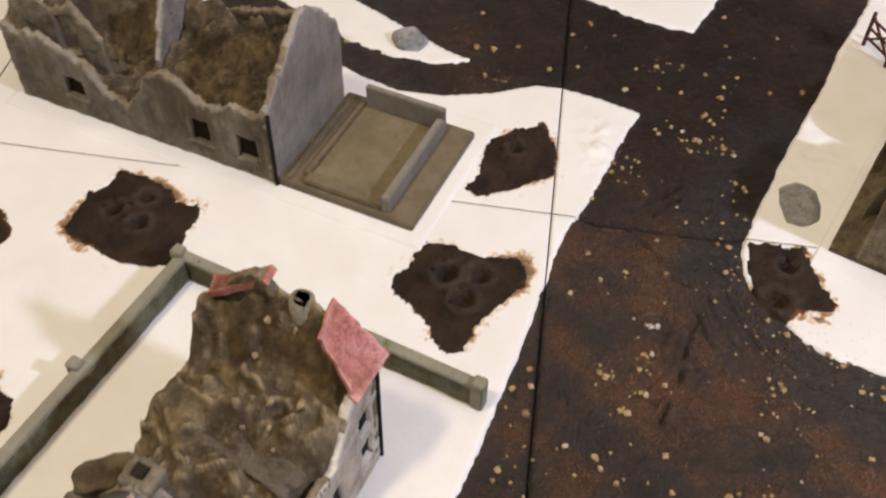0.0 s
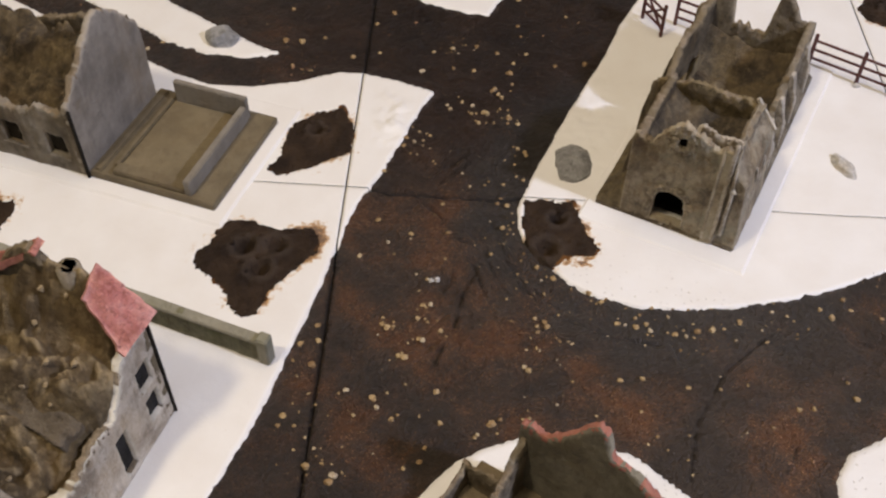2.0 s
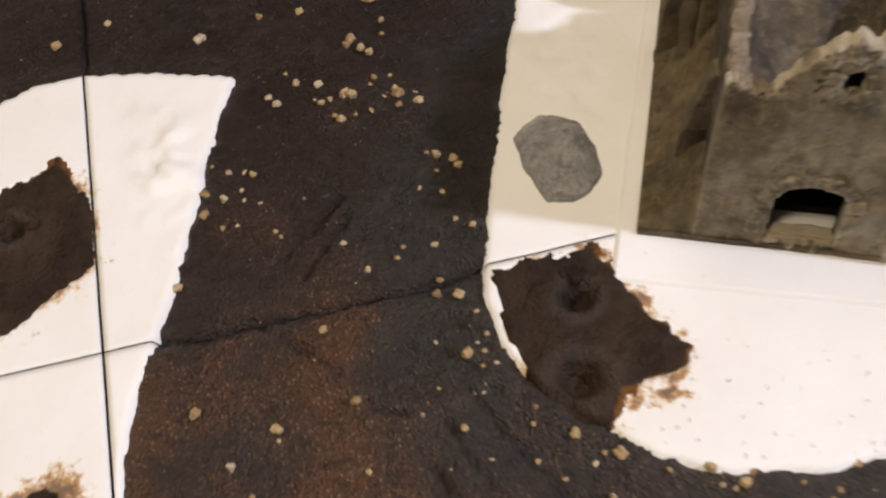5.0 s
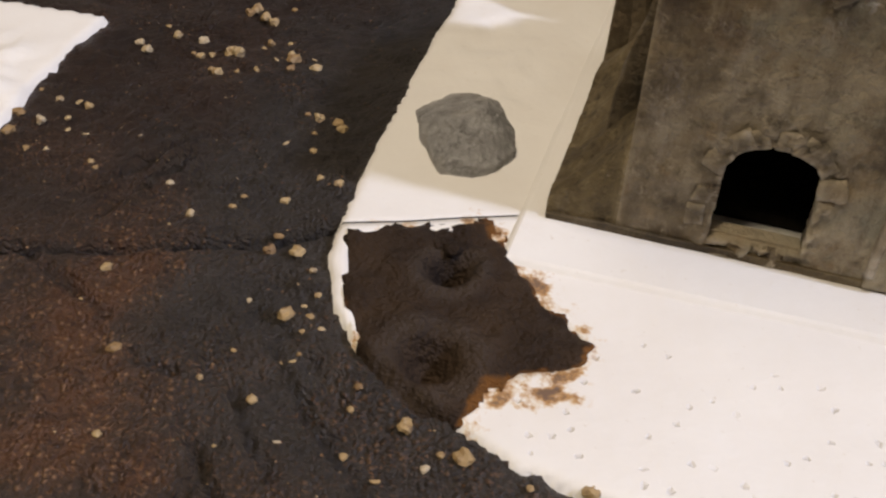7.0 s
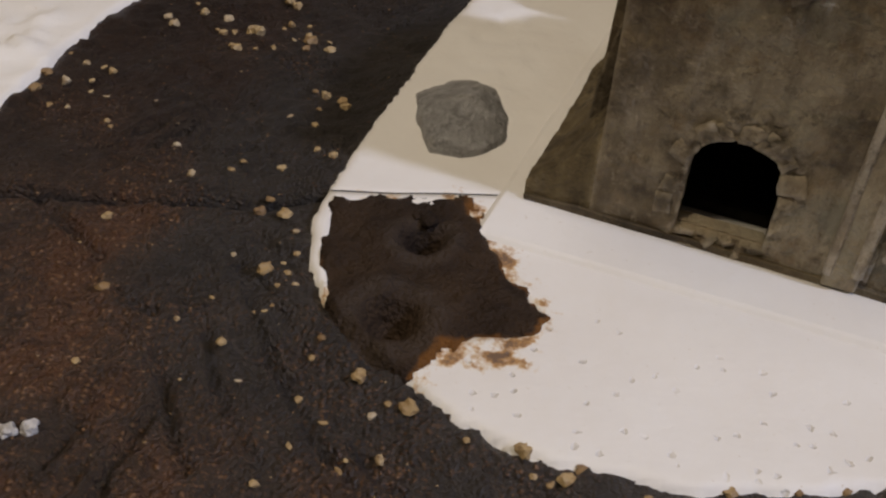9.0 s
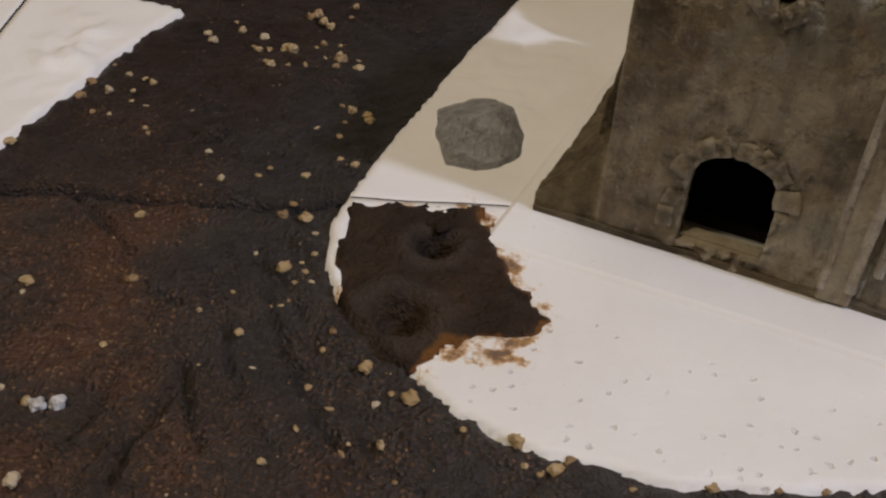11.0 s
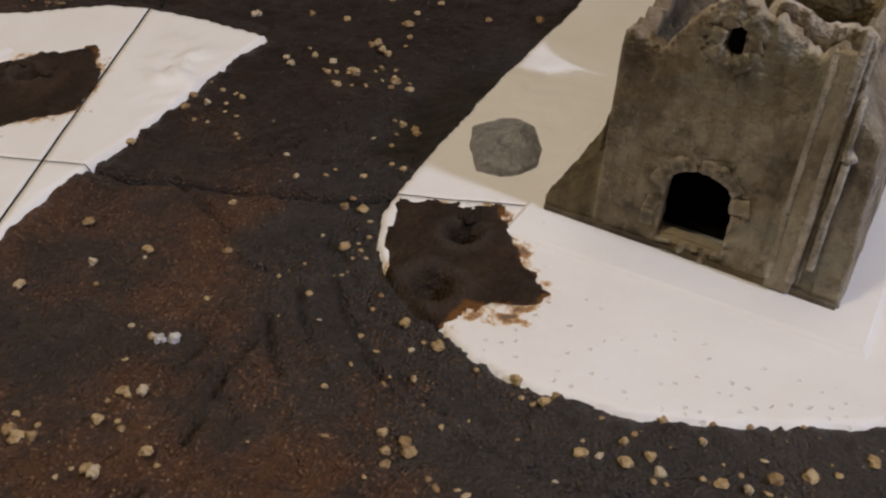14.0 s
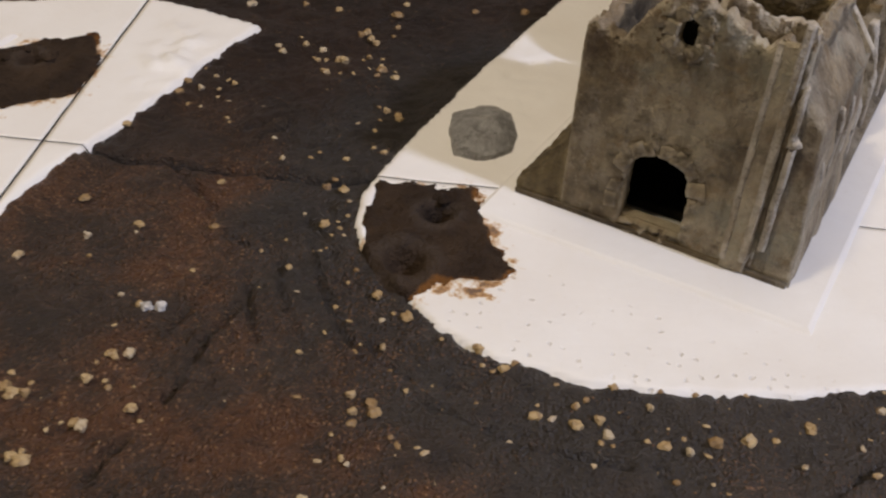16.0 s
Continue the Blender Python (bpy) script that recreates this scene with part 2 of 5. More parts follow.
PLASTER = cast_material("grey_plaster_cast", (0.165, 0.142, 0.113), (0.225, 0.197, 0.160), (0.29, 0.258, 0.213), 32, 0.25, 0.35)
WHITEWASH = cast_material("dirty_whitewashed_wall", (0.25, 0.20, 0.142), (0.44, 0.375, 0.292), (0.58, 0.52, 0.43), 42, 0.3, 0.6)
YARD = cast_material("olive_brown_yard", (0.058, 0.043, 0.023), (0.095, 0.073, 0.040), (0.142, 0.114, 0.068), 34, 0.3, 0.6)
HOUSEWALL = cast_material("patched_brown_grey_plaster", (0.090, 0.072, 0.048), (0.160, 0.137, 0.104), (0.24, 0.213, 0.170), 34, 0.35, 0.7, [(21, 0.50, 0.60, 0.7, (0.100, 0.072, 0.040)), (60, 0.56, 0.66, 0.5, (0.052, 0.040, 0.028))])
WALLSTONE = cast_material("olive_garden_wall", (0.050, 0.044, 0.020), (0.092, 0.084, 0.040), (0.15, 0.140, 0.082), 60, 0.5, 0.8, [(40, 0.52, 0.62, 0.6, (0.082, 0.086, 0.026))])
REDTILE = cast_material("faded_red_roof", (0.34, 0.105, 0.085), (0.52, 0.19, 0.16), (0.60, 0.29, 0.25), 90, 0.4)
OLDTILE = cast_material("dull_red_roof", (0.20, 0.062, 0.040), (0.33, 0.112, 0.080), (0.45, 0.20, 0.155), 90, 0.4)
COPING = cast_material("pale_tan_coping", (0.13, 0.105, 0.074), (0.215, 0.180, 0.134), (0.31, 0.268, 0.208), 80, 0.3, 0.8)
REDBRICK = cast_material("red_brick_edge", (0.12, 0.034, 0.022), (0.20, 0.060, 0.040), (0.34, 0.15, 0.11), 80, 0.4)
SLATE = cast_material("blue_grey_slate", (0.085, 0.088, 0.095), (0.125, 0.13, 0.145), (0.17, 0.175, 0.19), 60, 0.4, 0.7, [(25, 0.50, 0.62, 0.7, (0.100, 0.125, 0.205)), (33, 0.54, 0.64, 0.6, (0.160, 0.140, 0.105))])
ROCK = cast_material("grey_rock", (0.20, 0.195, 0.185), (0.29, 0.285, 0.275), (0.37, 0.365, 0.355), 60, 0.3)
FENCE = cast_material("dark_red_brown_plastic", (0.045, 0.014, 0.012), (0.070, 0.022, 0.018), (0.10, 0.035, 0.03), 90, 0.3)
PEBBLE, GRIT = pebble_material("pale_ochre_grit", "OBJECT_INFO"), pebble_material("mixed_fine_grit", "NEW_GEOMETRY")
# near-black for pipes and board joints, and for painted shade in openings
DARK = cast_material("shade_and_black_paint", (0.012, 0.010, 0.008), (0.02, 0.017, 0.014), (0.03, 0.026, 0.02), 60, 0.2)
CREST = cast_material("pale_broken_core", (0.080, 0.056, 0.032), (0.160, 0.122, 0.076), (0.27, 0.218, 0.150), 130, 0.2)
LUMP = cast_material("pale_plaster_lump", (0.45, 0.42, 0.37), (0.58, 0.55, 0.50), (0.68, 0.66, 0.62), 120, 0.3)
ARRIS = cast_material("pale_dry_brushed_stone", (0.16, 0.130, 0.092), (0.33, 0.290, 0.228), (0.48, 0.435, 0.36), 120, 0.3, 0.9)
CHAPEL = cast_material("streaked_chapel_stone", (0.110, 0.083, 0.050), (0.232, 0.188, 0.126), (0.37, 0.318, 0.230), 52, 0.35, 0.8, [(31, 0.50, 0.59, 0.75, (0.112, 0.066, 0.027)), (37, 0.51, 0.60, 0.75, (0.255, 0.242, 0.182)), (62, 0.54, 0.63, 0.6, (0.052, 0.039, 0.026)), (140, 0.58, 0.70, 0.5, (0.21, 0.130, 0.052))])
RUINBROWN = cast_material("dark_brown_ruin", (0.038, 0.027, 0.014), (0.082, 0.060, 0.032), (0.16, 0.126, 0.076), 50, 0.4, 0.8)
DARKRUBBLE = cast_material("dark_brown_rubble", (0.028, 0.019, 0.009), (0.072, 0.051, 0.024), (0.150, 0.112, 0.060), 70, 0.6, 1.0, [(26, 0.50, 0.62, 0.6, (0.040, 0.026, 0.014)), (30, 0.54, 0.64, 0.5, (0.150, 0.108, 0.045))])
OLIVE = cast_material("olive_grey_plaster", (0.092, 0.080, 0.052), (0.142, 0.127, 0.090), (0.195, 0.178, 0.134), 34, 0.3, 0.6)
YARDFLOOR = cast_material("brown_yard_floor", (0.052, 0.037, 0.017), (0.094, 0.071, 0.036), (0.155, 0.124, 0.072), 24, 0.3, 0.5)
WALLTOP = cast_material("pale_olive_coping", (0.085, 0.078, 0.054), (0.135, 0.124, 0.088), (0.205, 0.190, 0.142), 70, 0.5, 0.8, [(38, 0.52, 0.60, 0.75, (0.092, 0.096, 0.034)), (48, 0.56, 0.66, 0.6, (0.27, 0.265, 0.20))])
# slate again, darkened for the roof side turned from the lamp
SHADESLATE = cast_material("shaded_slate", (0.045, 0.043, 0.040), (0.07, 0.068, 0.062), (0.10, 0.098, 0.09), 60, 0.3)
# near-black fill that paints the shade of open windows
SHADEPANE = cast_material("window_shade_fill", (0.014, 0.013, 0.012), (0.024, 0.022, 0.021), (0.038, 0.036, 0.034), 80, 0.2)
TALUS = cast_material("ochre_brown_talus", (0.066, 0.046, 0.020), (0.128, 0.096, 0.047), (0.205, 0.16, 0.086), 50, 0.4)
SLABGREY = cast_material("brown_slab", (0.052, 0.038, 0.022), (0.088, 0.067, 0.042), (0.135, 0.108, 0.074), 50, 0.3)
YARDWALL = cast_material("grey_yard_wall", (0.095, 0.082, 0.064), (0.145, 0.128, 0.102), (0.20, 0.18, 0.148), 40, 0.3, 0.6)
ROOM = cast_material("room_wall_paint", (0.50, 0.46, 0.40), (0.55, 0.51, 0.45), (0.58, 0.54, 0.48), 3, 0.1)
for matt in (DARK, SHADEPANE):
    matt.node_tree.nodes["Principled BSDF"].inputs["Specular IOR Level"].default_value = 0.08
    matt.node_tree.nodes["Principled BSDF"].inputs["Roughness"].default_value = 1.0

# ---- mesh helpers ----


def clamp(v, a=0.0, b=1.0):
    return max(a, min(b, v))


def smooth(e0, e1, v):
    k = clamp((v - e0) / (e1 - e0))
    return k * k * (3 - 2 * k)


def fbm(x, y, z=0.0, octaves=4):
    return noise.fractal(Vector((x, y, z)), 1.0, 2.0, octaves)


def mesh_of(name, verts, faces, material, soft=True, attrs=None, second=None, marked=()):
    me = bpy.data.meshes.new(name)
    me.from_pydata(verts, [], faces)
    me.materials.append(material)
    if second:
        me.materials.append(second)
        for k in marked:
            me.polygons[k].material_index = 1
    if soft:
        me.shade_smooth()
    for key, values in (attrs or {}).items():
        at = me.attributes.new(key, "FLOAT", "POINT")
        at.data.foreach_set("value", values)
    return me


def put(name, me, parent=None, m=None, label=""):
    ob = new(name, me)
    if parent:
        ob.parent = parent
    if m:
        ob.matrix_basis = m
    return tagged(ob, label)


def base_of(name, x, y, z, turn, label, category, group="", kind=""):
    ob = new(name)
    ob.empty_display_size = 0.01
    ob.matrix_basis = pose(x, y, z, 0, 0, turn)
    return tagged(ob, label, category, group, kind)


def poly_dist(px, py, poly):
    """Distance to a closed outline: plus inside, minus outside."""
    inside, best = False, 1e9
    n = len(poly)
    for i in range(n):
        ax, ay = poly[i]
        bx, by = poly[(i + 1) % n]
        if (ay > py) != (by > py) and px < (bx - ax) * (py - ay) / (by - ay) + ax:
            inside = not inside
        dx, dy = bx - ax, by - ay
        k = clamp(((px - ax) * dx + (py - ay) * dy) / (dx * dx + dy * dy + 1e-12))
        d = (px - ax - k * dx) ** 2 + (py - ay - k * dy) ** 2
        best = min(best, d)
    d = math.sqrt(best)
    return d if inside else -d


def field(x0, x1, y0, y1, step, height, keep=None, skirt=None):
    """Vertices and faces of a height field; height(x, y) may give None to leave a vertex out."""
    nx, ny = max(2, round((x1 - x0) / step) + 1), max(2, round((y1 - y0) / step) + 1)
    xs = [x0 + (x1 - x0) * i / (nx - 1) for i in range(nx)]
    ys = [y0 + (y1 - y0) * j / (ny - 1) for j in range(ny)]
    verts, index, faces = [], {}, []
    for j, y in enumerate(ys):
        for i, x in enumerate(xs):
            z = height(x, y)
            if z is not None:
                index[i, j] = len(verts)
                verts.append((x, y, z))
    for j in range(ny - 1):
        for i in range(nx - 1):
            q = [index.get(k) for k in ((i, j), (i + 1, j), (i + 1, j + 1), (i, j + 1))]
            if None not in q:
                faces.append(q)
    if skirt is not None:
        edge = {}
        for q in faces:
            for a, b in zip(q, q[1:] + q[:1]):
                if (b, a) in edge:
                    del edge[b, a]
                else:
                    edge[a, b] = 1
        low = {}
        for a, b in list(edge):
            for v in (a, b):
                if v not in low:
                    low[v] = len(verts)
                    verts.append((verts[v][0], verts[v][1], skirt))
            faces.append([b, a, low[a], low[b]])
    return verts, faces


def crest_of(verts, faces, limit=0.35, gaps=0.12):
    """Faces of a wall that look upwards: its broken crest."""
    out = []
    for k, f in enumerate(faces):
        a, b, c = (Vector(verts[q]) for q in f[:3])
        n = (b - a).cross(c - a)
        if n.length and n.z / n.length > limit and fbm(a.x * 75, a.y * 75, a.z * 75 + len(verts) * 0.13, 3) > gaps:
            out.append(k)
    return out


def ruin_wall(length, thick, top, openings=(), step=0.0014, rough=0.0007, seed=0.0, relief=None):
    """A wall slab along x from 0 to length, y from 0 to thick, whose ragged top follows top(s); openings are tests of (s, z)."""
    hi = max(top(length * i / 60) for i in range(61)) + 0.003
    nx, nz = max(2, round(length / step)), max(2, round(hi / step))
    sx, sz = length / nx, hi / nz
    crest = [max(2 * sz, top(i * sx) + 0.0022 * fbm(i * sx * 190, seed * 7.1, 0.3) + 0.0011 * fbm(i * sx * 700, seed * 3.1, 2.3)) for i in range(nx + 1)]
    solid = {}
    for i in range(nx):
        for j in range(nz):
            if j * sz < max(crest[i], crest[i + 1]) and not any(o((i + 0.5) * sx, (j + 0.5) * sz) for o in openings):
                solid[i, j] = True
    verts, index, faces = [], {}, []

    def v(i, j, k):
        key = (i, j, k)
        if key not in index:
            head = crest[i] - (0.0018 * clamp(noise.noise(Vector((i * sx * 130, k * 9.0, seed))) + 0.15) + 0.0005 * noise.noise(Vector((i * 0.7, k * 9.0, seed))))
            s, z = i * sx, min(j * sz, head)
            wob = 0.45 * step if j else 0.0
            ds = wob * noise.noise(Vector((s * 900, z * 900, seed + k))) if 0 < i < nx else 0.0
            dz = 0.6 * wob * noise.noise(Vector((s * 900, z * 900, seed + 5 + k)))
            near = clamp((head - z) / 0.003)
            dy = rough * (fbm(s * 170, z * 170, seed + k * 3.0) + 0.6 * fbm(s * 60, z * 60, seed + 9 + k))
            if relief and k == 0:
                dy += relief(s, z)
            dy += (1 - near) * (0.0013 if k == 0 else -0.0013) * (0.6 + noise.noise(Vector((s * 500, seed, k * 4.0))))
            index[key] = len(verts)
            verts.append((s + ds, (thick if k else 0.0) + dy, z + dz))
        return index[key]

    for i, j in solid:
        faces.append([v(i, j, 0), v(i + 1, j, 0), v(i + 1, j + 1, 0), v(i, j + 1, 0)])
        faces.append([v(i + 1, j, 1), v(i, j, 1), v(i, j + 1, 1), v(i + 1, j + 1, 1)])
        for di, dj, (p, q) in ((-1, 0, ((i, j + 1), (i, j))), (1, 0, ((i + 1, j), (i + 1, j + 1))), (0, 1, ((i + 1, j + 1), (i, j + 1))), (0, -1, ((i, j), (i + 1, j)))):
            if (i + di, j + dj) not in solid:
                faces.append([v(*p, 0), v(*p, 1), v(*q, 1), v(*q, 0)])
    return verts, faces


def line(points):
    """A function through (s, z) points, straight between them."""
    def f(s):
        for (a, za), (b, zb) in zip(points, points[1:]):
            if s <= b:
                return za + (zb - za) * clamp((s - a) / (b - a + 1e-9))
        return points[-1][1]
    return f


def window_at(s0, s1, z0, z1):
    return lambda s, z: s0 < s < s1 and z0 < z < z1


def arch_at(s0, s1, z1, z0=0.0):
    mid, r = (s0 + s1) / 2, (s1 - s0) / 2
    return lambda s, z: s0 < s < s1 and z0 <= z < z1 - r * 0.75 + 0.75 * math.sqrt(max(0.0, r * r - (s - mid) ** 2))


def slab_box(x0, x1, y0, y1, z0, z1, bevel=0.0004, cuts=0, rough=0.0, seed=0.0):
    bm = bmesh.new()
    bmesh.ops.create_cube(bm, size=1)
    for q in bm.verts:
        q.co = Vector((x0 + (q.co.x + 0.5) * (x1 - x0), y0 + (q.co.y + 0.5) * (y1 - y0), z0 + (q.co.z + 0.5) * (z1 - z0)))
    if cuts:
        bmesh.ops.subdivide_edges(bm, edges=bm.edges[:], cuts=cuts, use_grid_fill=True)
    if bevel and not cuts:
        bmesh.ops.bevel(bm, geom=bm.edges[:], offset=bevel, segments=2, affect="EDGES")
    if rough:
        for q in bm.verts:
            c = q.co
            q.co = c + Vector((fbm(c.x * 200, c.y * 200, c.z * 200 + seed), fbm(c.y * 200, c.z * 200, c.x * 200 + seed), fbm(c.z * 200, c.x * 200, c.y * 200 + seed + 4) if c.z > z0 + 1e-5 else 0)) * rough
    return bm


def bm_mesh(name, bm, material, soft=False):
    me = bpy.data.meshes.new(name)
    bm.to_mesh(me)
    bm.free()
    me.materials.append(material)
    if soft:
        me.shade_smooth()
    return me


def part(name, bm, material, parent, label="", m=None, soft=False):
    return put(name, bm_mesh(name, bm, material, soft), parent, m, label)


# ---- the boards: road, white plateaus ----
TILE, SLOPE = 0.305, -0.029
GAP = 0.00033


# outlines of the white plateaus
PLATEAU_WEST = [(-0.50, 0.20), (-0.34, 0.20), (-0.24, 0.165), (-0.19, 0.135), (-0.155, 0.115), (-0.128, 0.101), (-0.11, 0.0905), (-0.088, 0.0815), (-0.062, 0.0812), (-0.038, 0.087), (-0.016, 0.0965), (0.0, 0.0965), (0.02, 0.0912), (0.0438, 0.0817), (0.032, 0.052), (0.0215, 0.019), (0.0145, 0.0025), (0.007, -0.016), (0.0008, -0.042), (-0.004, -0.068), (-0.0102, -0.0935), (-0.0175, -0.124), (-0.025, -0.152), (-0.036, -0.184), (-0.06, -0.26), (-0.07, -0.32), (-0.50, -0.32)]
PLATEAU_TONGUE = [(-0.36, 0.30), (-0.26, 0.215), (-0.20, 0.170), (-0.173, 0.152), (-0.150, 0.137), (-0.122, 0.119), (-0.096, 0.109), (-0.073, 0.1055), (-0.0468, 0.1115), (-0.067, 0.1205), (-0.087, 0.134), (-0.108, 0.148), (-0.126, 0.160), (-0.16, 0.19), (-0.20, 0.235), (-0.22, 0.30)]
PLATEAU_NORTH = [(-0.02, 0.20), (0.015, 0.178), (0.037, 0.1676), (0.057, 0.160), (0.0732, 0.1565), (0.082, 0.175), (0.094, 0.205), (0.13, 0.30), (-0.06, 0.30)]
PLATEAU_EAST = [(0.171, 0.187), (0.155, 0.153), (0.1425, 0.118), (0.126, 0.082), (0.113, 0.051), (0.1035, 0.027), (0.0945, 0.003), (0.0905, -0.010), (0.0903, -0.024), (0.094, -0.034), (0.1066, -0.0515), (0.1150, -0.0603), (0.127, -0.0678), (0.145, -0.0728), (0.166, -0.0738), (0.190, -0.0716), (0.2127, -0.0670), (0.2357, -0.0600), (0.262, -0.0492), (0.32, -0.020), (0.40, 0.03), (0.50, 0.08), (0.50, 0.30), (0.22, 0.30)]
PLATEAU_SOUTH = [(0.0935, -0.1455), (0.0766, -0.1514), (0.0621, -0.160), (0.0475, -0.177), (0.036, -0.21), (0.03, -0.32), (0.20, -0.32), (0.185, -0.22), (0.165, -0.175), (0.14, -0.153), (0.115, -0.145)]
PLATEAU_CORNER = [(0.30, -0.126), (0.2476, -0.1378), (0.229, -0.148), (0.2205, -0.1616), (0.219, -0.172), (0.225, -0.20), (0.25, -0.25), (0.32, -0.32), (0.50, -0.32), (0.50, -0.12), (0.40, -0.11)]

# mud patches: outline and holes (x, y, radius)
PATCHES = [
    ("by_tip", [(-0.0085, 0.0655), (-0.003, 0.052), (0.0, 0.0417), (-0.001, 0.0255), (-0.0153, 0.017), (-0.0264, 0.0102), (-0.0374, 0.006), (-0.0425, 0.0111), (-0.0374, 0.0221), (-0.0366, 0.0383), (-0.0323, 0.051), (-0.0204, 0.0596), (-0.013, 0.0600)], [(-0.021, 0.043, 0.0042)]),
    ("star", [(-0.057, -0.0264), (-0.0434, -0.0289), (-0.0289, -0.0323), (-0.0128, -0.0306), (-0.0085, -0.0383), (-0.0102, -0.0476), (-0.0196, -0.0596), (-0.0289, -0.0732), (-0.0332, -0.0868), (-0.0383, -0.0893), (-0.0442, -0.0851), (-0.051, -0.0732), (-0.0613, -0.063), (-0.0689, -0.0579), (-0.0698, -0.0502), (-0.063, -0.0459), (-0.0613, -0.0366)], [(-0.0451, -0.0459, 0.0055), (-0.0298, -0.0442, 0.0052), (-0.0357, -0.0596, 0.0055)]),
    ("by_church", [(0.0935, -0.0070), (0.1004, -0.0043), (0.1063, -0.0052), (0.114, -0.0072), (0.1195, -0.0050), (0.1217, -0.0153), (0.1259, -0.0281), (0.1319, -0.0374), (0.1268, -0.0434), (0.1191, -0.0434), (0.1123, -0.0451), (0.1070, -0.0520), (0.1006, -0.0494), (0.0946, -0.0394), (0.0931, -0.0290), (0.0926, -0.0190)], [(0.1106, -0.0187, 0.0045), (0.1046, -0.0391, 0.0060)]),
    ("by_garden", [(-0.2152, -0.0026), (-0.2016, -0.0034), (-0.1872, -0.0119), (-0.1812, -0.0187), (-0.1702, -0.0204), (-0.1676, -0.0281), (-0.171, -0.0357), (-0.171, -0.0451), (-0.1719, -0.0587), (-0.1846, -0.0613), (-0.1982, -0.0596), (-0.2093, -0.0527), (-0.2229, -0.0493), (-0.2289, -0.0425), (-0.2263, -0.0306), (-0.2246, -0.0196), (-0.2169, -0.0119)], [(-0.2084, -0.0289, 0.0048), (-0.1957, -0.0187, 0.0045), (-0.194, -0.0357, 0.0048)]),
    ("far_west", [(-0.262, -0.038), (-0.2545, -0.045), (-0.2505, -0.053), (-0.256, -0.060), (-0.27, -0.066), (-0.29, -0.062), (-0.298, -0.048), (-0.285, -0.036)], [(-0.275, -0.05, 0.005)]),
    ("south_west", [(-0.225, -0.130), (-0.214, -0.139), (-0.2093, -0.148), (-0.212, -0.156), (-0.226, -0.166), (-0.245, -0.162), (-0.254, -0.146), (-0.243, -0.132)], [(-0.232, -0.148, 0.005)]),
    ("far_east", [(0.307, 0.178), (0.311, 0.165), (0.325, 0.158), (0.342, 0.165), (0.350, 0.180), (0.338, 0.196), (0.318, 0.194)], [(0.328, 0.178, 0.005)]),
]

CHURCH_AT, CHURCH_TURN = (0.1305, -0.0050), -25.5
HOUSE_AT, HOUSE_TURN = (-0.285, 0.0459), -17.3


def plinth(u, v, u0, u1, v0, v1, soft):
    return smooth(0, soft, min(u - u0, u1 - u, v - v0, v1 - v))


def patch_dist(x, y, outline):
    return poly_dist(x, y, outline) + 0.0012 * fbm(x * 330, y * 330, 2.0)


# single brush strokes of thinned ochre: place, turn, half length, half width, strength
BRUSHED = ((-0.0366, -0.0136, -25, 0.0045, 0.0012, 0.62), (-0.20, -0.068, 20, 0.0045, 0.0012, 0.62), (-0.030, -0.0125, -60, 0.0045, 0.0012, 0.62),
           (0.1145, -0.0480, 15, 0.0060, 0.0024, 1.0), (0.1205, -0.0480, -10, 0.0065, 0.0030, 1.1), (0.1255, -0.0450, 35, 0.0045, 0.0024, 1.0), (0.1310, -0.0340, 80, 0.0050, 0.0018, 0.85), (0.1275, -0.0230, 65, 0.0050, 0.0018, 0.8),
           (-0.020, -0.0640, 40, 0.0040, 0.0016, 0.7), (-0.0255, -0.0735, 55, 0.0045, 0.0016, 0.7), (-0.062, -0.0290, 30, 0.0050, 0.0018, 0.7))


def wash_at(x, y):
    best = 0.0
    for name, outline, holes in PATCHES:
        if min(abs(x - outline[0][0]), 9) < 0.09 and abs(y - outline[0][1]) < 0.09:
            d = -poly_dist(x, y, outline)
            best = max(best, (1 - clamp(d / (0.006 + 0.008 * clamp(0.4 + fbm(x * 26, y * 26, 5.0))))) * (0.54 + 0.9 * fbm(x * 42, y * 42, 8.0)))
    if x > 0.05 and y > -0.030:
        best *= clamp((x - 0.0945) / 0.004, 0.1)
    for cx, cy, ang, span, wide, much in BRUSHED:
        a = radians(ang)
        p, q = (x - cx) * math.cos(a) + (y - cy) * math.sin(a), -(x - cx) * math.sin(a) + (y - cy) * math.cos(a)
        if abs(p) < span * 3 and abs(q) < wide * 3:
            best = max(best, much * math.exp(-(p / span) ** 2 - (q / wide) ** 2) * (0.8 + 0.9 * fbm(p * 60, q * 420, 3.0)))
    return best


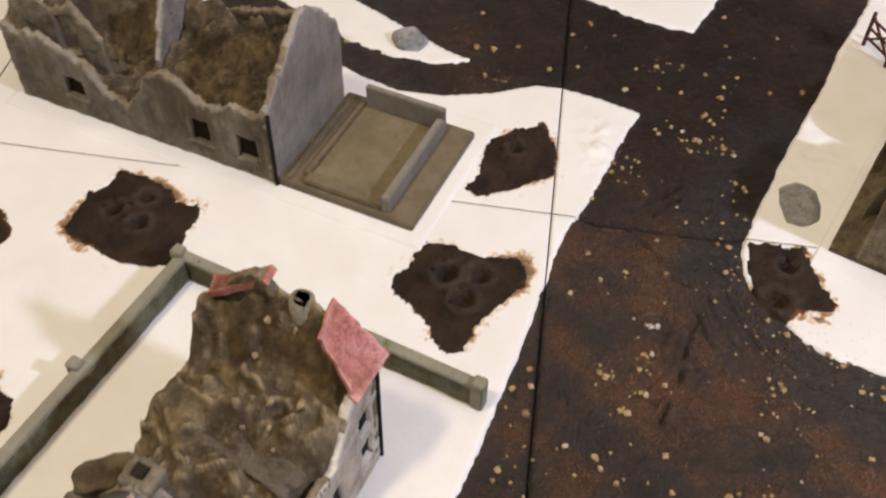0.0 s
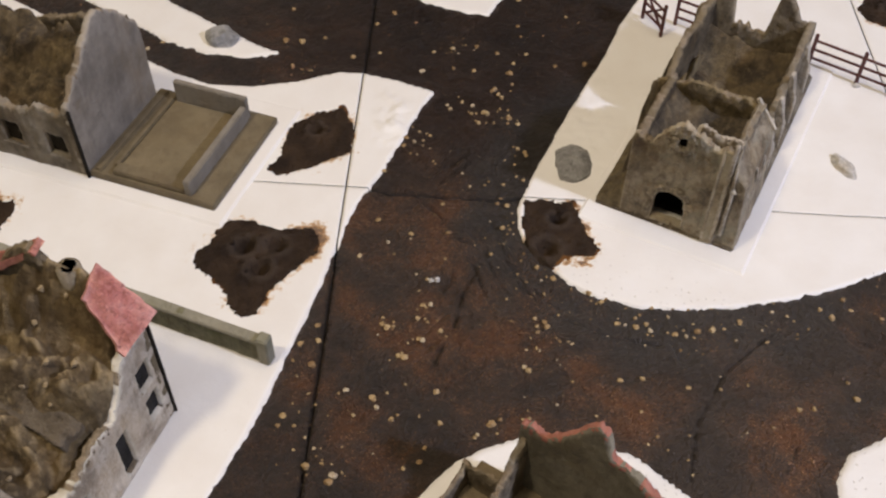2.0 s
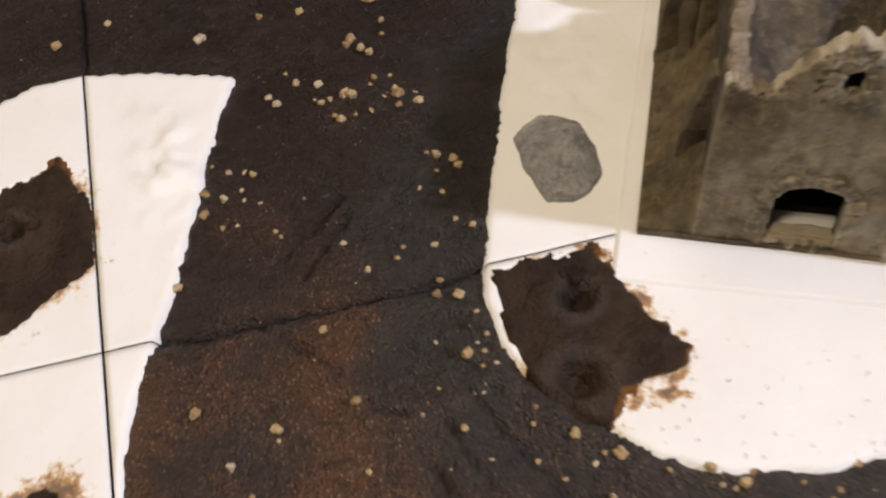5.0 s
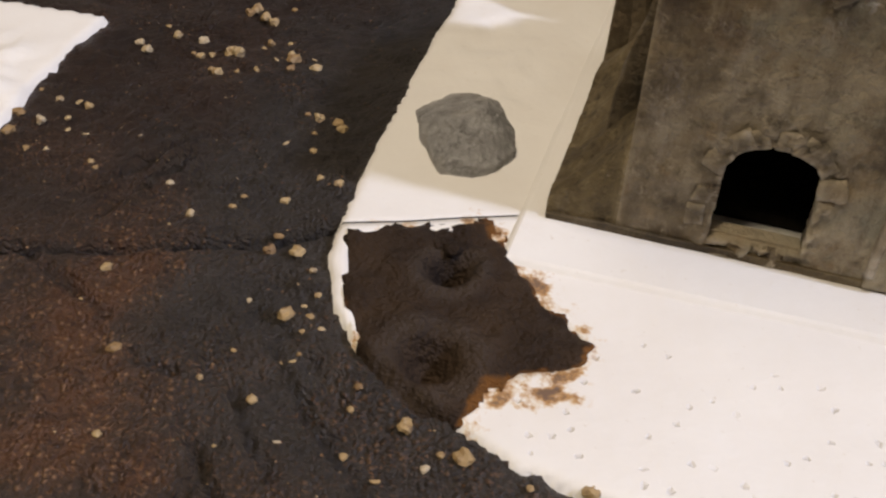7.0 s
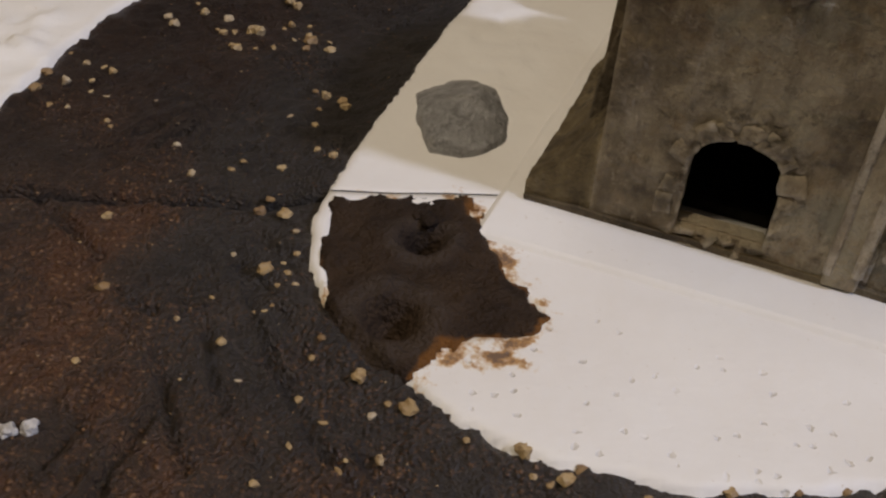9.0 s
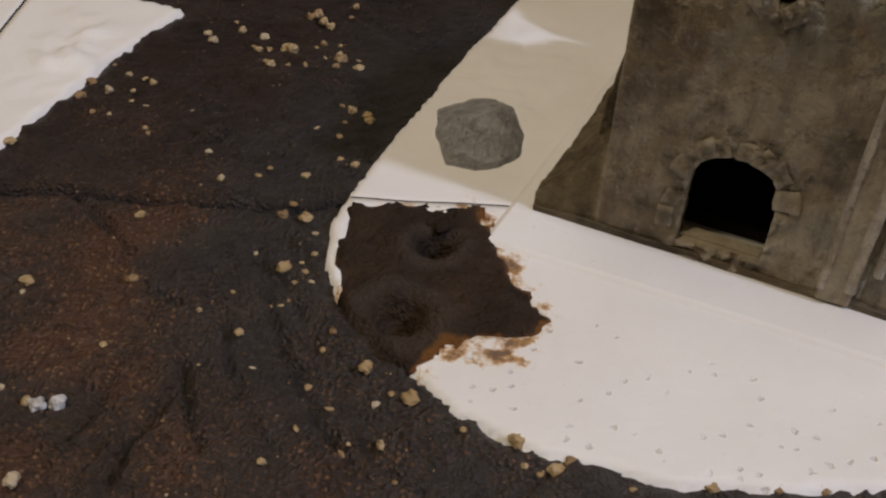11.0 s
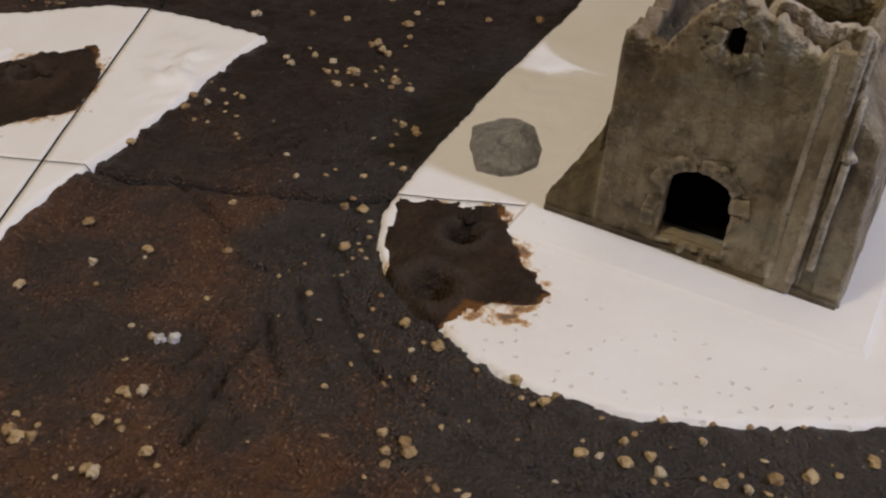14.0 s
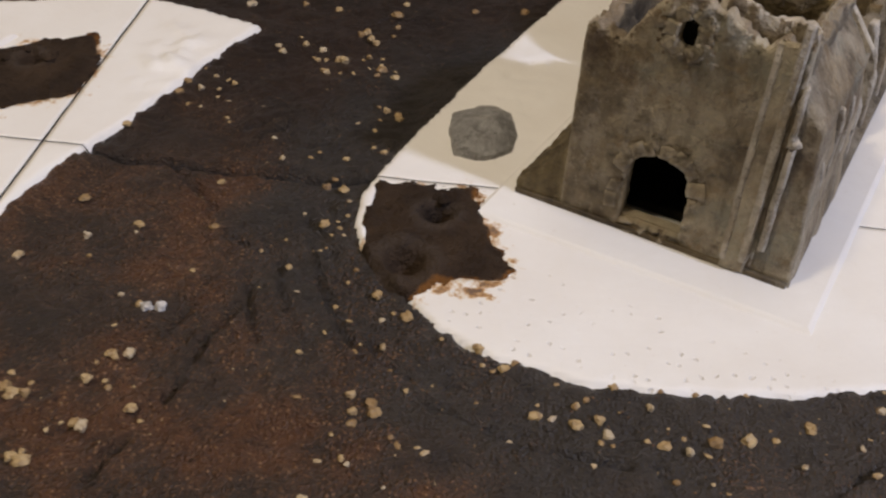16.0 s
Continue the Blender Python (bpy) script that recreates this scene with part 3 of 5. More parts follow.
def plateau_height(outline, craters=True, grow=0.0):
    away = near_dist(outline)

    def f(x, y):
        d = away(x, y) + grow + 0.0005 * fbm(x * 110, y * 110, 1.0, 3) + 0.0003 * fbm(x * 400, y * 400, 1.0, 2) - 0.0003
        if d < -0.004:
            return None
        z = -0.0014 + 0.0046 * smooth(-0.0009, 0.0011, d)
        z += 0.0003 * fbm(x * 45, y * 45, 3.0) * smooth(0, 0.01, d)
        # lumps by the western tip
        z += 0.0036 * clamp(fbm(x * 115, y * 115, 4.0) + 0.15) * clamp(1 - math.hypot((x - 0.020) / 0.014, (y - 0.050) / 0.036))
        # low swells on the strip beside the chapel
        z += 0.0016 * fbm(x * 80, y * 80, 9.0) * clamp(1 - math.hypot((x - 0.128) / 0.03, (y - 0.06) / 0.05))
        return z

    def g(x, y):
        z = f(x, y)
        if z is not None and craters:
            for name, ring, holes in PATCHES:
                if abs(x - ring[0][0]) < 0.09 and abs(y - ring[0][1]) < 0.09:
                    z -= 0.0095 * smooth(0.001, 0.003, poly_dist(x, y, ring))
        return z
    return g


def tile_frame(i, j):
    """Corner and far corner of a board in the boards' own axes."""
    return i * TILE + GAP, (i + 1) * TILE - GAP, j * TILE + 0.6 * GAP, (j + 1) * TILE - 0.6 * GAP


def near_dist(poly, x0=-0.53, y0=-0.35, cell=0.004, nx=266, ny=176):
    """poly_dist, but read from a coarse grid wherever the outline is far."""
    gx, gy = np.meshgrid(x0 + cell * np.arange(nx), y0 + cell * np.arange(ny))
    best, inside = np.full(gx.shape, 1e9), np.zeros(gx.shape, bool)
    for (ax, ay), (bx, by) in zip(poly, poly[1:] + poly[:1]):
        dx, dy = bx - ax, by - ay
        k = np.clip(((gx - ax) * dx + (gy - ay) * dy) / (dx * dx + dy * dy + 1e-12), 0, 1)
        best = np.minimum(best, (gx - ax - k * dx) ** 2 + (gy - ay - k * dy) ** 2)
        if ay != by:
            inside ^= ((ay > gy) != (by > gy)) & (gx < dx * (gy - ay) / dy + ax)
    rows = np.where(inside, np.sqrt(best), -np.sqrt(best)).tolist()

    def d(x, y):
        i, j = int((x - x0) / cell + 0.5), int((y - y0) / cell + 0.5)
        if 0 <= i < nx and 0 <= j < ny and abs(rows[j][i]) > 0.016:
            return rows[j][i]
        return poly_dist(x, y, poly)
    return d


# cart-wheel grooves and brush scratches in the mud
GROOVES = [
    [(0.0664, -0.0434), (0.0698, -0.0536), (0.0664, -0.0596), (0.0638, -0.0672), (0.0604, -0.0868)],
    [(0.0698, -0.0536), (0.0715, -0.0596), (0.0749, -0.0672)],
    [(0.0740, -0.0383), (0.0766, -0.0502), (0.0808, -0.0587), (0.0851, -0.0664)],
    [(0.0987, -0.0638), (0.1055, -0.0715), (0.1097, -0.0740)],
    [(0.0570, -0.0298), (0.0647, -0.0340)],
    [(0.0800, -0.0300), (0.0850, -0.0450), (0.0900, -0.0560)],
    [(0.0600, -0.0400), (0.0580, -0.0560), (0.0540, -0.0660)],
    [(0.0880, -0.0500), (0.0930, -0.0620), (0.1010, -0.0720)],
    [(0.1120, -0.0800), (0.1350, -0.0900), (0.1560, -0.0940)],
    [(0.2076, -0.0859), (0.1914, -0.0995), (0.1829, -0.1080), (0.1761, -0.1217), (0.1685, -0.1336), (0.1650, -0.1480), (0.1616, -0.1642)],
    [(0.1612, -0.0920), (0.1645, -0.1010)],
    [(0.0647, 0.0306), (0.0434, 0.0145)],
    [(0.0647, 0.0247), (0.0476, 0.0068)],
    [(0.0366, -0.0017), (0.0527, -0.0196)],
    [(0.0562, -0.0978), (0.0519, -0.1089)],
    [(0.2101, -0.1438), (0.2025, -0.1574)],
]
GROOVE_PARTS = [(ax, ay, bx, by) for run in GROOVES for (ax, ay), (bx, by) in zip(run, run[1:])]


def groove(x, y):
    best = 1.0
    for ax, ay, bx, by in GROOVE_PARTS:
        if min(ax, bx) - 0.006 < x < max(ax, bx) + 0.006 and min(ay, by) - 0.006 < y < max(ay, by) + 0.006:
            dx, dy = bx - ax, by - ay
            k = clamp(((x - ax) * dx + (y - ay) * dy) / (dx * dx + dy * dy))
            best = min(best, math.hypot(x - ax - k * dx, y - ay - k * dy))
    if best > 0.006:
        return 0.0
    best += 0.0006 * fbm(x * 220, y * 220, 3.0, 2)
    return (-0.0022 * math.exp(-(best / 0.0008) ** 2) + 0.0007 * math.exp(-((best - 0.0021) / 0.0012) ** 2)) * (0.75 + 0.6 * fbm(x * 60, y * 60, 1.0, 2))


PLATEAUS = (PLATEAU_WEST, PLATEAU_TONGUE, PLATEAU_NORTH, PLATEAU_EAST, PLATEAU_SOUTH, PLATEAU_CORNER)
CELL, CELLS_X, CELLS_Y = 0.004, 176, 156


def shore_grid():
    away = [near_dist(ring) for ring in PLATEAUS]
    return [[max(d(-0.35 + i * CELL, -0.31 + j * CELL) for d in away) for i in range(CELLS_X)] for j in range(CELLS_Y)]


SHORE = shore_grid()


def bank(x, y):
    """Mud heaped against the plateaus' rims."""
    p, q = (x + 0.35) / CELL, (y + 0.31) / CELL
    i, j = int(p), int(q)
    if p < 0 or q < 0 or i >= CELLS_X - 1 or j >= CELLS_Y - 1:
        return 0.0
    p, q = p - i, q - j
    d = (SHORE[j][i] * (1 - p) + SHORE[j][i + 1] * p) * (1 - q) + (SHORE[j + 1][i] * (1 - p) + SHORE[j + 1][i + 1] * p) * q
    return 0.0019 * smooth(-0.011, -0.0006, d) * (1 - smooth(0.0012, 0.0035, d))


def rut(x, y):
    """Wheel ruts round the eastern plateau and up the street, brushed scratches at the crossing, a few pits."""
    r = math.hypot(x - 0.165, y + 0.005)
    z = groove(x, y) + bank(x, y)
    for r0 in (0.089, 0.101, 0.124):
        z -= 0.0008 * math.exp(-((r - r0 - 0.004 * fbm(x * 30, y * 30, r0 * 50)) / 0.0020) ** 2) * (1 if y < 0.0 else 0.2) * clamp(0.4 + 1.4 * fbm(x * 25, y * 25, r0 * 90))
    for k in (0.058, 0.080):
        z -= 0.0008 * math.exp(-((x - 0.29 * y - k - 0.005 * fbm(y * 22, k * 100)) / 0.0022) ** 2) * smooth(-0.06, 0.02, y) * clamp(0.3 + 1.4 * fbm(x * 25, y * 25, k * 90))
    for cx, cy, ang, span in ((0.060, 0.018, 62, 0.034), (0.085, -0.030, 118, 0.030), (0.05, -0.09, 55, 0.04), (0.15, -0.115, 20, 0.05)):
        a = radians(ang)
        p, q = (x - cx) * math.cos(a) + (y - cy) * math.sin(a), -(x - cx) * math.sin(a) + (y - cy) * math.cos(a)
        fade = clamp(1.2 - math.hypot(p, q) / span)
        if fade > 0:
            z += 0.0016 * fade * fbm(p * 30, q * 260, ang, 3)
    for cx, cy, r0 in ((0.044, -0.098, 0.004), (0.084, -0.094, 0.005), (0.034, -0.024, 0.004), (0.150, -0.105, 0.006), (0.02, -0.14, 0.004), (0.190, -0.118, 0.005)):
        z -= 0.0016 * math.exp(-((x - cx) ** 2 + (y - cy) ** 2) / r0 ** 2)
    return z


def surface(x, y):
    """The road's height: ruts, clods and brushed ridges."""
    warp = 2 * fbm(x * 50, y * 50, 2.0, 2)
    ridges = 0.3 - abs(fbm(x * 95 + warp, y * 60 - warp, 8.0, 3))
    return rut(x, y) + 0.0012 * fbm(x * 70, y * 70, 6.0, 5) + 0.0017 * ridges


def board(i, j, step):
    x0, x1, y0, y1 = tile_frame(i, j)

    def h(u, v):
        x, y = u, v + SLOPE * u
        carve = 0.0
        for name, ring, holes in PATCHES:
            if abs(x - ring[0][0]) < 0.06 and abs(y - ring[0][1]) < 0.09:
                carve = max(carve, 0.009 * smooth(0.0012, 0.004, poly_dist(x, y, ring)))
        seam = min(u - x0, x1 - u, v - y0, y1 - v)
        carve += 0.0016 * math.exp(-(seam / 0.0009) ** 2)
        return surface(x, y) - carve + 0.0004 * fbm(x * 420, y * 420, 7.0, 2)

    verts, faces = field(x0, x1, y0, y1, step, h, skirt=-0.02)
    verts = [(u, v + SLOPE * u, z) for u, v, z in verts]
    wet = [max(clamp(groove(x, y) / -0.0016), math.exp(-(min(x - x0, x1 - x, y - SLOPE * x - y0, y1 - y + SLOPE * x) / 0.0011) ** 2)) for x, y, z in verts]
    ob = put("ground", mesh_of("ground", verts, faces, ROAD, attrs={"wash": wet}))
    return tagged(ob, "dark brown textured mud road on a square terrain board", "ground", "terrain boards", "structure")


NEAR = {(-1, -1), (-1, 0), (0, -1), (0, 0)}
boards = {}
for i in range(-2, 2):
    for j in range(-2, 2):
        boards[i, j] = board(i, j, 0.0011 if (i, j) == (0, -1) else 0.0014 if (i, j) == (0, 0) else 0.0016 if (i, j) in NEAR else 0.004 if j in (-1, 0) else 0.02)


def plateau(name, outline, label, step):
    xs, ys = [p[0] for p in outline], [p[1] for p in outline]
    height = plateau_height(outline, True, 0.0010 if outline is PLATEAU_EAST else 0.0)
    for i in range(-2, 2):
        for j in range(-2, 2):
            x0, x1, y0, y1 = tile_frame(i, j)
            x0, x1 = max(x0, min(xs) - 0.004), min(x1, max(xs) + 0.004)
            y0, y1 = max(y0, min(ys) - 0.02), min(y1, max(ys) + 0.02)
            if x1 - x0 < 0.004 or y1 - y0 < 0.004:
                continue
            verts, faces = field(x0, x1, y0, y1, step, lambda u, v: height(u, v + SLOPE * u), skirt=-0.004)
            if len(faces) < 10:
                continue
            verts = [(u, v + SLOPE * u, z) for u, v, z in verts]
            wash = [wash_at(x, y) for x, y, z in verts]
            joint = [k for k, f in enumerate(faces) if min(verts[q][2] for q in f) < -0.0039]
            ob = put(name, mesh_of(name, verts, faces, WHITE, attrs={"wash": wash}, second=DARK, marked=joint))
            tagged(ob, label, "ground", "white plateaus", "structure")


plateau("plateau_west", PLATEAU_WEST, "white painted snow-like plateau with rough torn edge", 0.0016)
plateau("plateau_tongue", PLATEAU_TONGUE, "narrow white painted tongue of ground between muddy roads", 0.0022)
plateau("plateau_north", PLATEAU_NORTH, "white painted plateau with pointed corner by the road", 0.0022)
plateau("plateau_east", PLATEAU_EAST, "white painted plateau with rounded edge under the chapel", 0.0014)
plateau("plateau_south", PLATEAU_SOUTH, "white painted rounded plateau under the brick ruin", 0.0022)
plateau("plateau_corner", PLATEAU_CORNER, "white painted plateau with rounded corner by the road", 0.0025)


def clod(size, seed):
    bm = bmesh.new()
    bmesh.ops.create_icosphere(bm, subdivisions=2, radius=0.5)
    for q in bm.verts:
        q.co *= 1 + 0.35 * noise.noise(q.co * 2.6 + Vector((seed * 3.1, seed, 0.2)))
        q.co = Vector((q.co.x * size[0], q.co.y * size[1], q.co.z * size[2]))
    return bm


def mud_patch(outline, holes, ground):
    xs, ys = [p[0] for p in outline], [p[1] for p in outline]

    def h(x, y):
        d = patch_dist(x, y, outline)
        under = ground(x, y)
        under = max(-0.0004, under if under is not None else -0.0004)
        if d < -0.0016:
            return None
        z = under + 0.0010 * smooth(-0.0012, 0.0016, d) - 0.0003 + 0.0011 * fbm(x * 120, y * 120, 5.0) + 0.0004 * fbm(x * 380, y * 380, 5.0)
        for hx, hy, r in holes:
            q = math.hypot(x - hx, y - hy) / r * (1 + 0.15 * fbm(x * 150, y * 150, 2.0))
            z += 0.0012 * math.exp(-((q - 1.3) / 0.60) ** 2) * (0.7 + 1.2 * fbm(x * 90, y * 90, 3.0, 2)) - 0.0062 * math.exp(-(q / 0.62) ** 2.2)
        return z

    verts, faces = field(min(xs) - 0.004, max(xs) + 0.004, min(ys) - 0.004, max(ys) + 0.004, 0.0009, h, skirt=-0.0030)
    rim = [(1 - clamp((patch_dist(x, y, outline) - 0.0002) / 0.0022)) * smooth(0.0015, 0.0028, ground(x, y) or 0) * clamp(0.75 + 1.1 * fbm(x * 36, y * 36, 4.0)) for x, y, z in verts]
    lip = [max(math.exp(-((math.hypot(x - hx, y - hy) / r - 1.25) / 0.55) ** 2) for hx, hy, r in holes) for x, y, z in verts]
    ob = put("mud_crater", mesh_of("mud_crater", verts, faces, MUD, attrs={"rim": rim, "lip": lip}))
    n = {1: "one shell hole", 2: "two shell holes", 3: "three shell holes"}[len(holes)]
    rng = random.Random(len(outline) + len(holes))
    for k in range(7):
        hx, hy, r = holes[k % len(holes)]
        t = rng.uniform(0, 2 * math.pi)
        x, y = hx + r * rng.uniform(1.2, 1.9) * math.cos(t), hy + r * rng.uniform(1.2, 1.9) * math.sin(t)
        if patch_dist(x, y, outline) > 0.003:
            s = rng.uniform(0.0016, 0.0032)
            part("clod", clod((s * 1.3, s, s * 0.6), k), MUD, ob, m=pose(x, y, h(x, y) + s * 0.05, 0, 0, rng.uniform(0, 360)), soft=True)
    return tagged(ob, "dark brown mud crater patch with " + n + " on white ground", "crater", "mud craters")


def plinth_slab(name, at, turn, corners, z0, z1, label):
    """A low white slab with gently sloped sides under a building."""
    bm = bmesh.new()
    cx, cy = sum(p[0] for p in corners) / 4, sum(p[1] for p in corners) / 4
    rings = []
    for inset, z in ((-0.0005, z0 - 0.002), (0.0, z0), (0.0012, z1 - 0.0003), (0.0018, z1)):
        rings.append([bm.verts.new((x - math.copysign(inset, x - cx), y - math.copysign(inset, y - cy), z)) for x, y in corners])
    for p, q in zip(rings, rings[1:]):
        for k in range(4):
            bm.faces.new((p[k], p[(k + 1) % 4], q[(k + 1) % 4], q[k]))
    bm.faces.new(rings[-1])
    bmesh.ops.recalc_face_normals(bm, faces=bm.faces[:])
    ob = put(name, bm_mesh(name, bm, WHITE), None, pose(*at, 0, 0, 0, turn))
    return tagged(ob, label, "plinth", "", "structure")


plinth_slab("plinth_chapel", CHURCH_AT, CHURCH_TURN, [(-0.0055, -0.0150), (0.0828, -0.0128), (0.0836, 0.172), (-0.004, 0.172)], 0.0028, 0.0041, "low white slab under the chapel")
plinth_slab("plinth_house", HOUSE_AT, HOUSE_TURN, [(-0.006, -0.0105), (0.2385, -0.0085), (0.2385, 0.088), (-0.006, 0.088)], 0.0030, 0.0043, "low white slab under the ruined house")
west_ground, east_ground = plateau_height(PLATEAU_WEST, False), plateau_height(PLATEAU_EAST, False, 0.0010)
for name, outline, holes in PATCHES:
    mud_patch(outline, holes, east_ground if outline[0][0] > 0.05 else west_ground)

# ---- chapel ----


def fence_bar(a, b, w=0.0007):
    a, b = Vector(a), Vector(b)
    bm = bmesh.new()
    bmesh.ops.create_cube(bm, size=1)
    d = b - a
    m = Matrix.Translation((a + b) / 2) @ d.to_track_quat("X", "Z").to_matrix().to_4x4() @ Matrix.Diagonal((d.length, w * 2, w * 2, 1))
    bmesh.ops.transform(bm, matrix=m, verts=bm.verts)
    bmesh.ops.bevel(bm, geom=bm.edges[:], offset=w * 0.4, segments=1, affect="EDGES")
    return bm


def wall_maker(thing, crest, limit=0.35, gaps=0.12):
    """A maker of broken walls under one thing; their crests show the lighter broken core."""
    def wall(name, at, turn, length, thick, top, openings=(), material=None, seed=0.0, rough=0.0007, step=0.0013, label="", relief=None):
        verts, faces = ruin_wall(length, thick, top, openings, step=step, rough=rough, seed=seed, relief=relief)
        me = mesh_of(name, verts, faces, material or STONE, second=crest, marked=crest_of(verts, faces, limit, gaps))
        return put(name, me, thing, pose(*at, 0, 0, 0, turn), label)
    return wall


def chip(size, seed, sub=1):
    """A stone chip: a lumpy, faceted lump about one unit across."""
    bm = bmesh.new()
    bmesh.ops.create_icosphere(bm, subdivisions=sub, radius=0.5)
    for q in bm.verts:
        q.co *= 1 + 0.6 * noise.noise(q.co * 2.6 + Vector((seed * 3.1, seed, 0.2)))
        q.co = Vector((q.co.x * size[0], q.co.y * size[1], q.co.z * size[2]))
    return bm


def pilaster(x0, x1, depth, z0, z1, top, lean=0.0, wobble=0.0008):
    """A buttress strip with a sloped head against a wall at y = 0."""
    bm = bmesh.new()
    ring = []
    for z, d in ((z0, depth), (z1, depth * 0.85), (top, 0.0006)):
        ring.append([bm.verts.new((x + lean * z, -y, z)) for x, y in ((x0, -0.001), (x0, d), (x1, d), (x1, -0.001))])
    for a, b in zip(ring, ring[1:]):
        for k in range(3):
            bm.faces.new((a[k], a[k + 1], b[k + 1], b[k]))
    bm.faces.new(ring[-1])
    bmesh.ops.bevel(bm, geom=bm.edges[:], offset=0.0004, segments=1, affect="EDGES")
    bmesh.ops.subdivide_edges(bm, edges=[e for e in bm.edges if e.calc_length() > 0.006], cuts=5, use_grid_fill=True)
    for q in bm.verts:
        q.co += Vector((fbm(q.co.z * 300, 1.0, x0 * 500), fbm(q.co.z * 300, 4.0, q.co.x * 300), 0)) * wobble
    return bm


def chapel():
    ch = base_of("ruined_chapel", *CHURCH_AT, 0.0042, CHURCH_TURN, "grey-brown cast model of a ruined roofless stone chapel", "ruin")
    wall = wall_maker(ch, CREST)
    def stonework(s, z):
        """Blocks with open joints round the door and the window, fine cracks elsewhere."""
        door = 1 - clamp((math.hypot(s - 0.02425, max(0.0, z - 0.0185)) - 0.0075) / 0.0055)
        slit = 1 - clamp((math.hypot((s - 0.0238) * 0.9, z - 0.0568) - 0.0025) / 0.0060)
        ring = max(door, slit) if s < 0.050 else 0.0
        near, far = noise.voronoi(Vector((s * 250 + 0.25 * fbm(s * 300, z * 300), z * 250, 0.5)))[0][:2]
        joint = 1 - clamp((far - near) / 0.22)
        return ring * (-0.0007 + 0.0014 * joint) + 0.0003 * joint * clamp(fbm(s * 45, z * 45, 7.0) * 3)

    front = wall("front_wall", (0.0130, 0.0), 0, 0.0505, 0.005, line([(0, 0.0512), (0.0095, 0.0518), (0.0130, 0.0570), (0.0180, 0.0635), (0.0225, 0.0668), (0.0265, 0.0655), (0.0300, 0.0618), (0.035, 0.0602), (0.042, 0.0588), (0.0455, 0.0590), (0.0505, 0.0610)]), [arch_at(0.0160, 0.0317, 0.0243, 0.0035), arch_at(0.0217, 0.0256, 0.0603, 0.0522)], material=CHAPEL, seed=1, rough=0.0005, step=0.0008, relief=stonework)
    core = wall_maker(ch, ARRIS, 0.2, -0.6)
    core("broken_core", (0.0385, 0.0052), 0, 0.0245, 0.0030, line([(0, 0.058), (0.003, 0.0655), (0.009, 0.0640), (0.0145, 0.0615), (0.020, 0.0625), (0.0245, 0.0640)]), [window_at(-1, 1, -1, 0.046)], material=CREST, seed=17, rough=0.0005, label="pale broken wall core behind the front")
    part("foot_edge", slab_box(0.0002, 0.0728, -0.0007, 0.0012, -0.0010, 0.0014, 0.0, 12, 0.0004, 3.0), RUINBROWN, ch, "dark rough foot of the front wall", soft=True)
    # black panel painting the slit's inner shade; flat stones round the door and the slit
    part("window_shade", slab_box(0.0205, 0.0270, 0.0030, 0.0044, 0.0505, 0.0605, 0.0), DARK, front)
    stones = [(0.02385 + 0.0098 * math.cos(a), 0.0168 + 0.0086 * math.sin(a), math.degrees(a)) for a in (0.15, 0.75, 1.05, 1.5, 1.95, 2.25, 2.8)]
    stones += [(0.0135, 0.0120, 172), (0.0130, 0.0075, 180)]
    stones += [(0.0238 + 0.0040 * math.cos(a), 0.0560 + 0.0052 * math.sin(a), math.degrees(a)) for a in (0.1, 0.9, 2.2, 3.1, 3.9, 5.3)]
    for k, (s, z, deg) in enumerate(stones):
        r = random.Random(k)
        long, wide = r.uniform(0.0016, 0.0021), r.uniform(0.0015, 0.0023)
        bm = slab_box(-long, long, -0.0005, 0.0015, -wide, wide, 0.0, 3, 0.0007, k)
        part("arch_stone", bm, CHAPEL, front, m=pose(s, 0.0001, z, 0, -deg + r.uniform(-8, 8), 0), soft=True)
    part("threshold", slab_box(0.0285, 0.0452, 0.0010, 0.005, -0.001, 0.0038, 0.0005), CHAPEL, ch)
    # black slab puts the tower room's shade behind the door
    part("inner_shade_slab", slab_box(0.0190, 0.0585, 0.0115, 0.0455, -0.001, 0.0030, 0.0004), DARK, ch, "black slab standing in for the shade inside the tower")
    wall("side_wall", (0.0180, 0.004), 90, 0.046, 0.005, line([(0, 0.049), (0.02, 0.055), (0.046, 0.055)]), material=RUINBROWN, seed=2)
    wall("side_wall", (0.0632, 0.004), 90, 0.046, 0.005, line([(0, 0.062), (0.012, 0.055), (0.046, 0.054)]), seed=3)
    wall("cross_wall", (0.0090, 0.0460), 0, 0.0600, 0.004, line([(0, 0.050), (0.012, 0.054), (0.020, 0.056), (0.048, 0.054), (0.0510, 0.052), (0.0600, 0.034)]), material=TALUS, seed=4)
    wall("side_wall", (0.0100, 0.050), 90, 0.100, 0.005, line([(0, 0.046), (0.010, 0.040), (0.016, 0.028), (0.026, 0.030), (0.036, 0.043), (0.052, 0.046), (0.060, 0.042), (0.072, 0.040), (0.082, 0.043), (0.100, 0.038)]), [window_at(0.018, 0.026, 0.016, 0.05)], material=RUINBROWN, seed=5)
    wall("side_wall", (0.0665, 0.050), 90, 0.100, 0.005, line([(0, 0.034), (0.02, 0.026), (0.05, 0.030), (0.08, 0.036), (0.100, 0.040)]), seed=6)
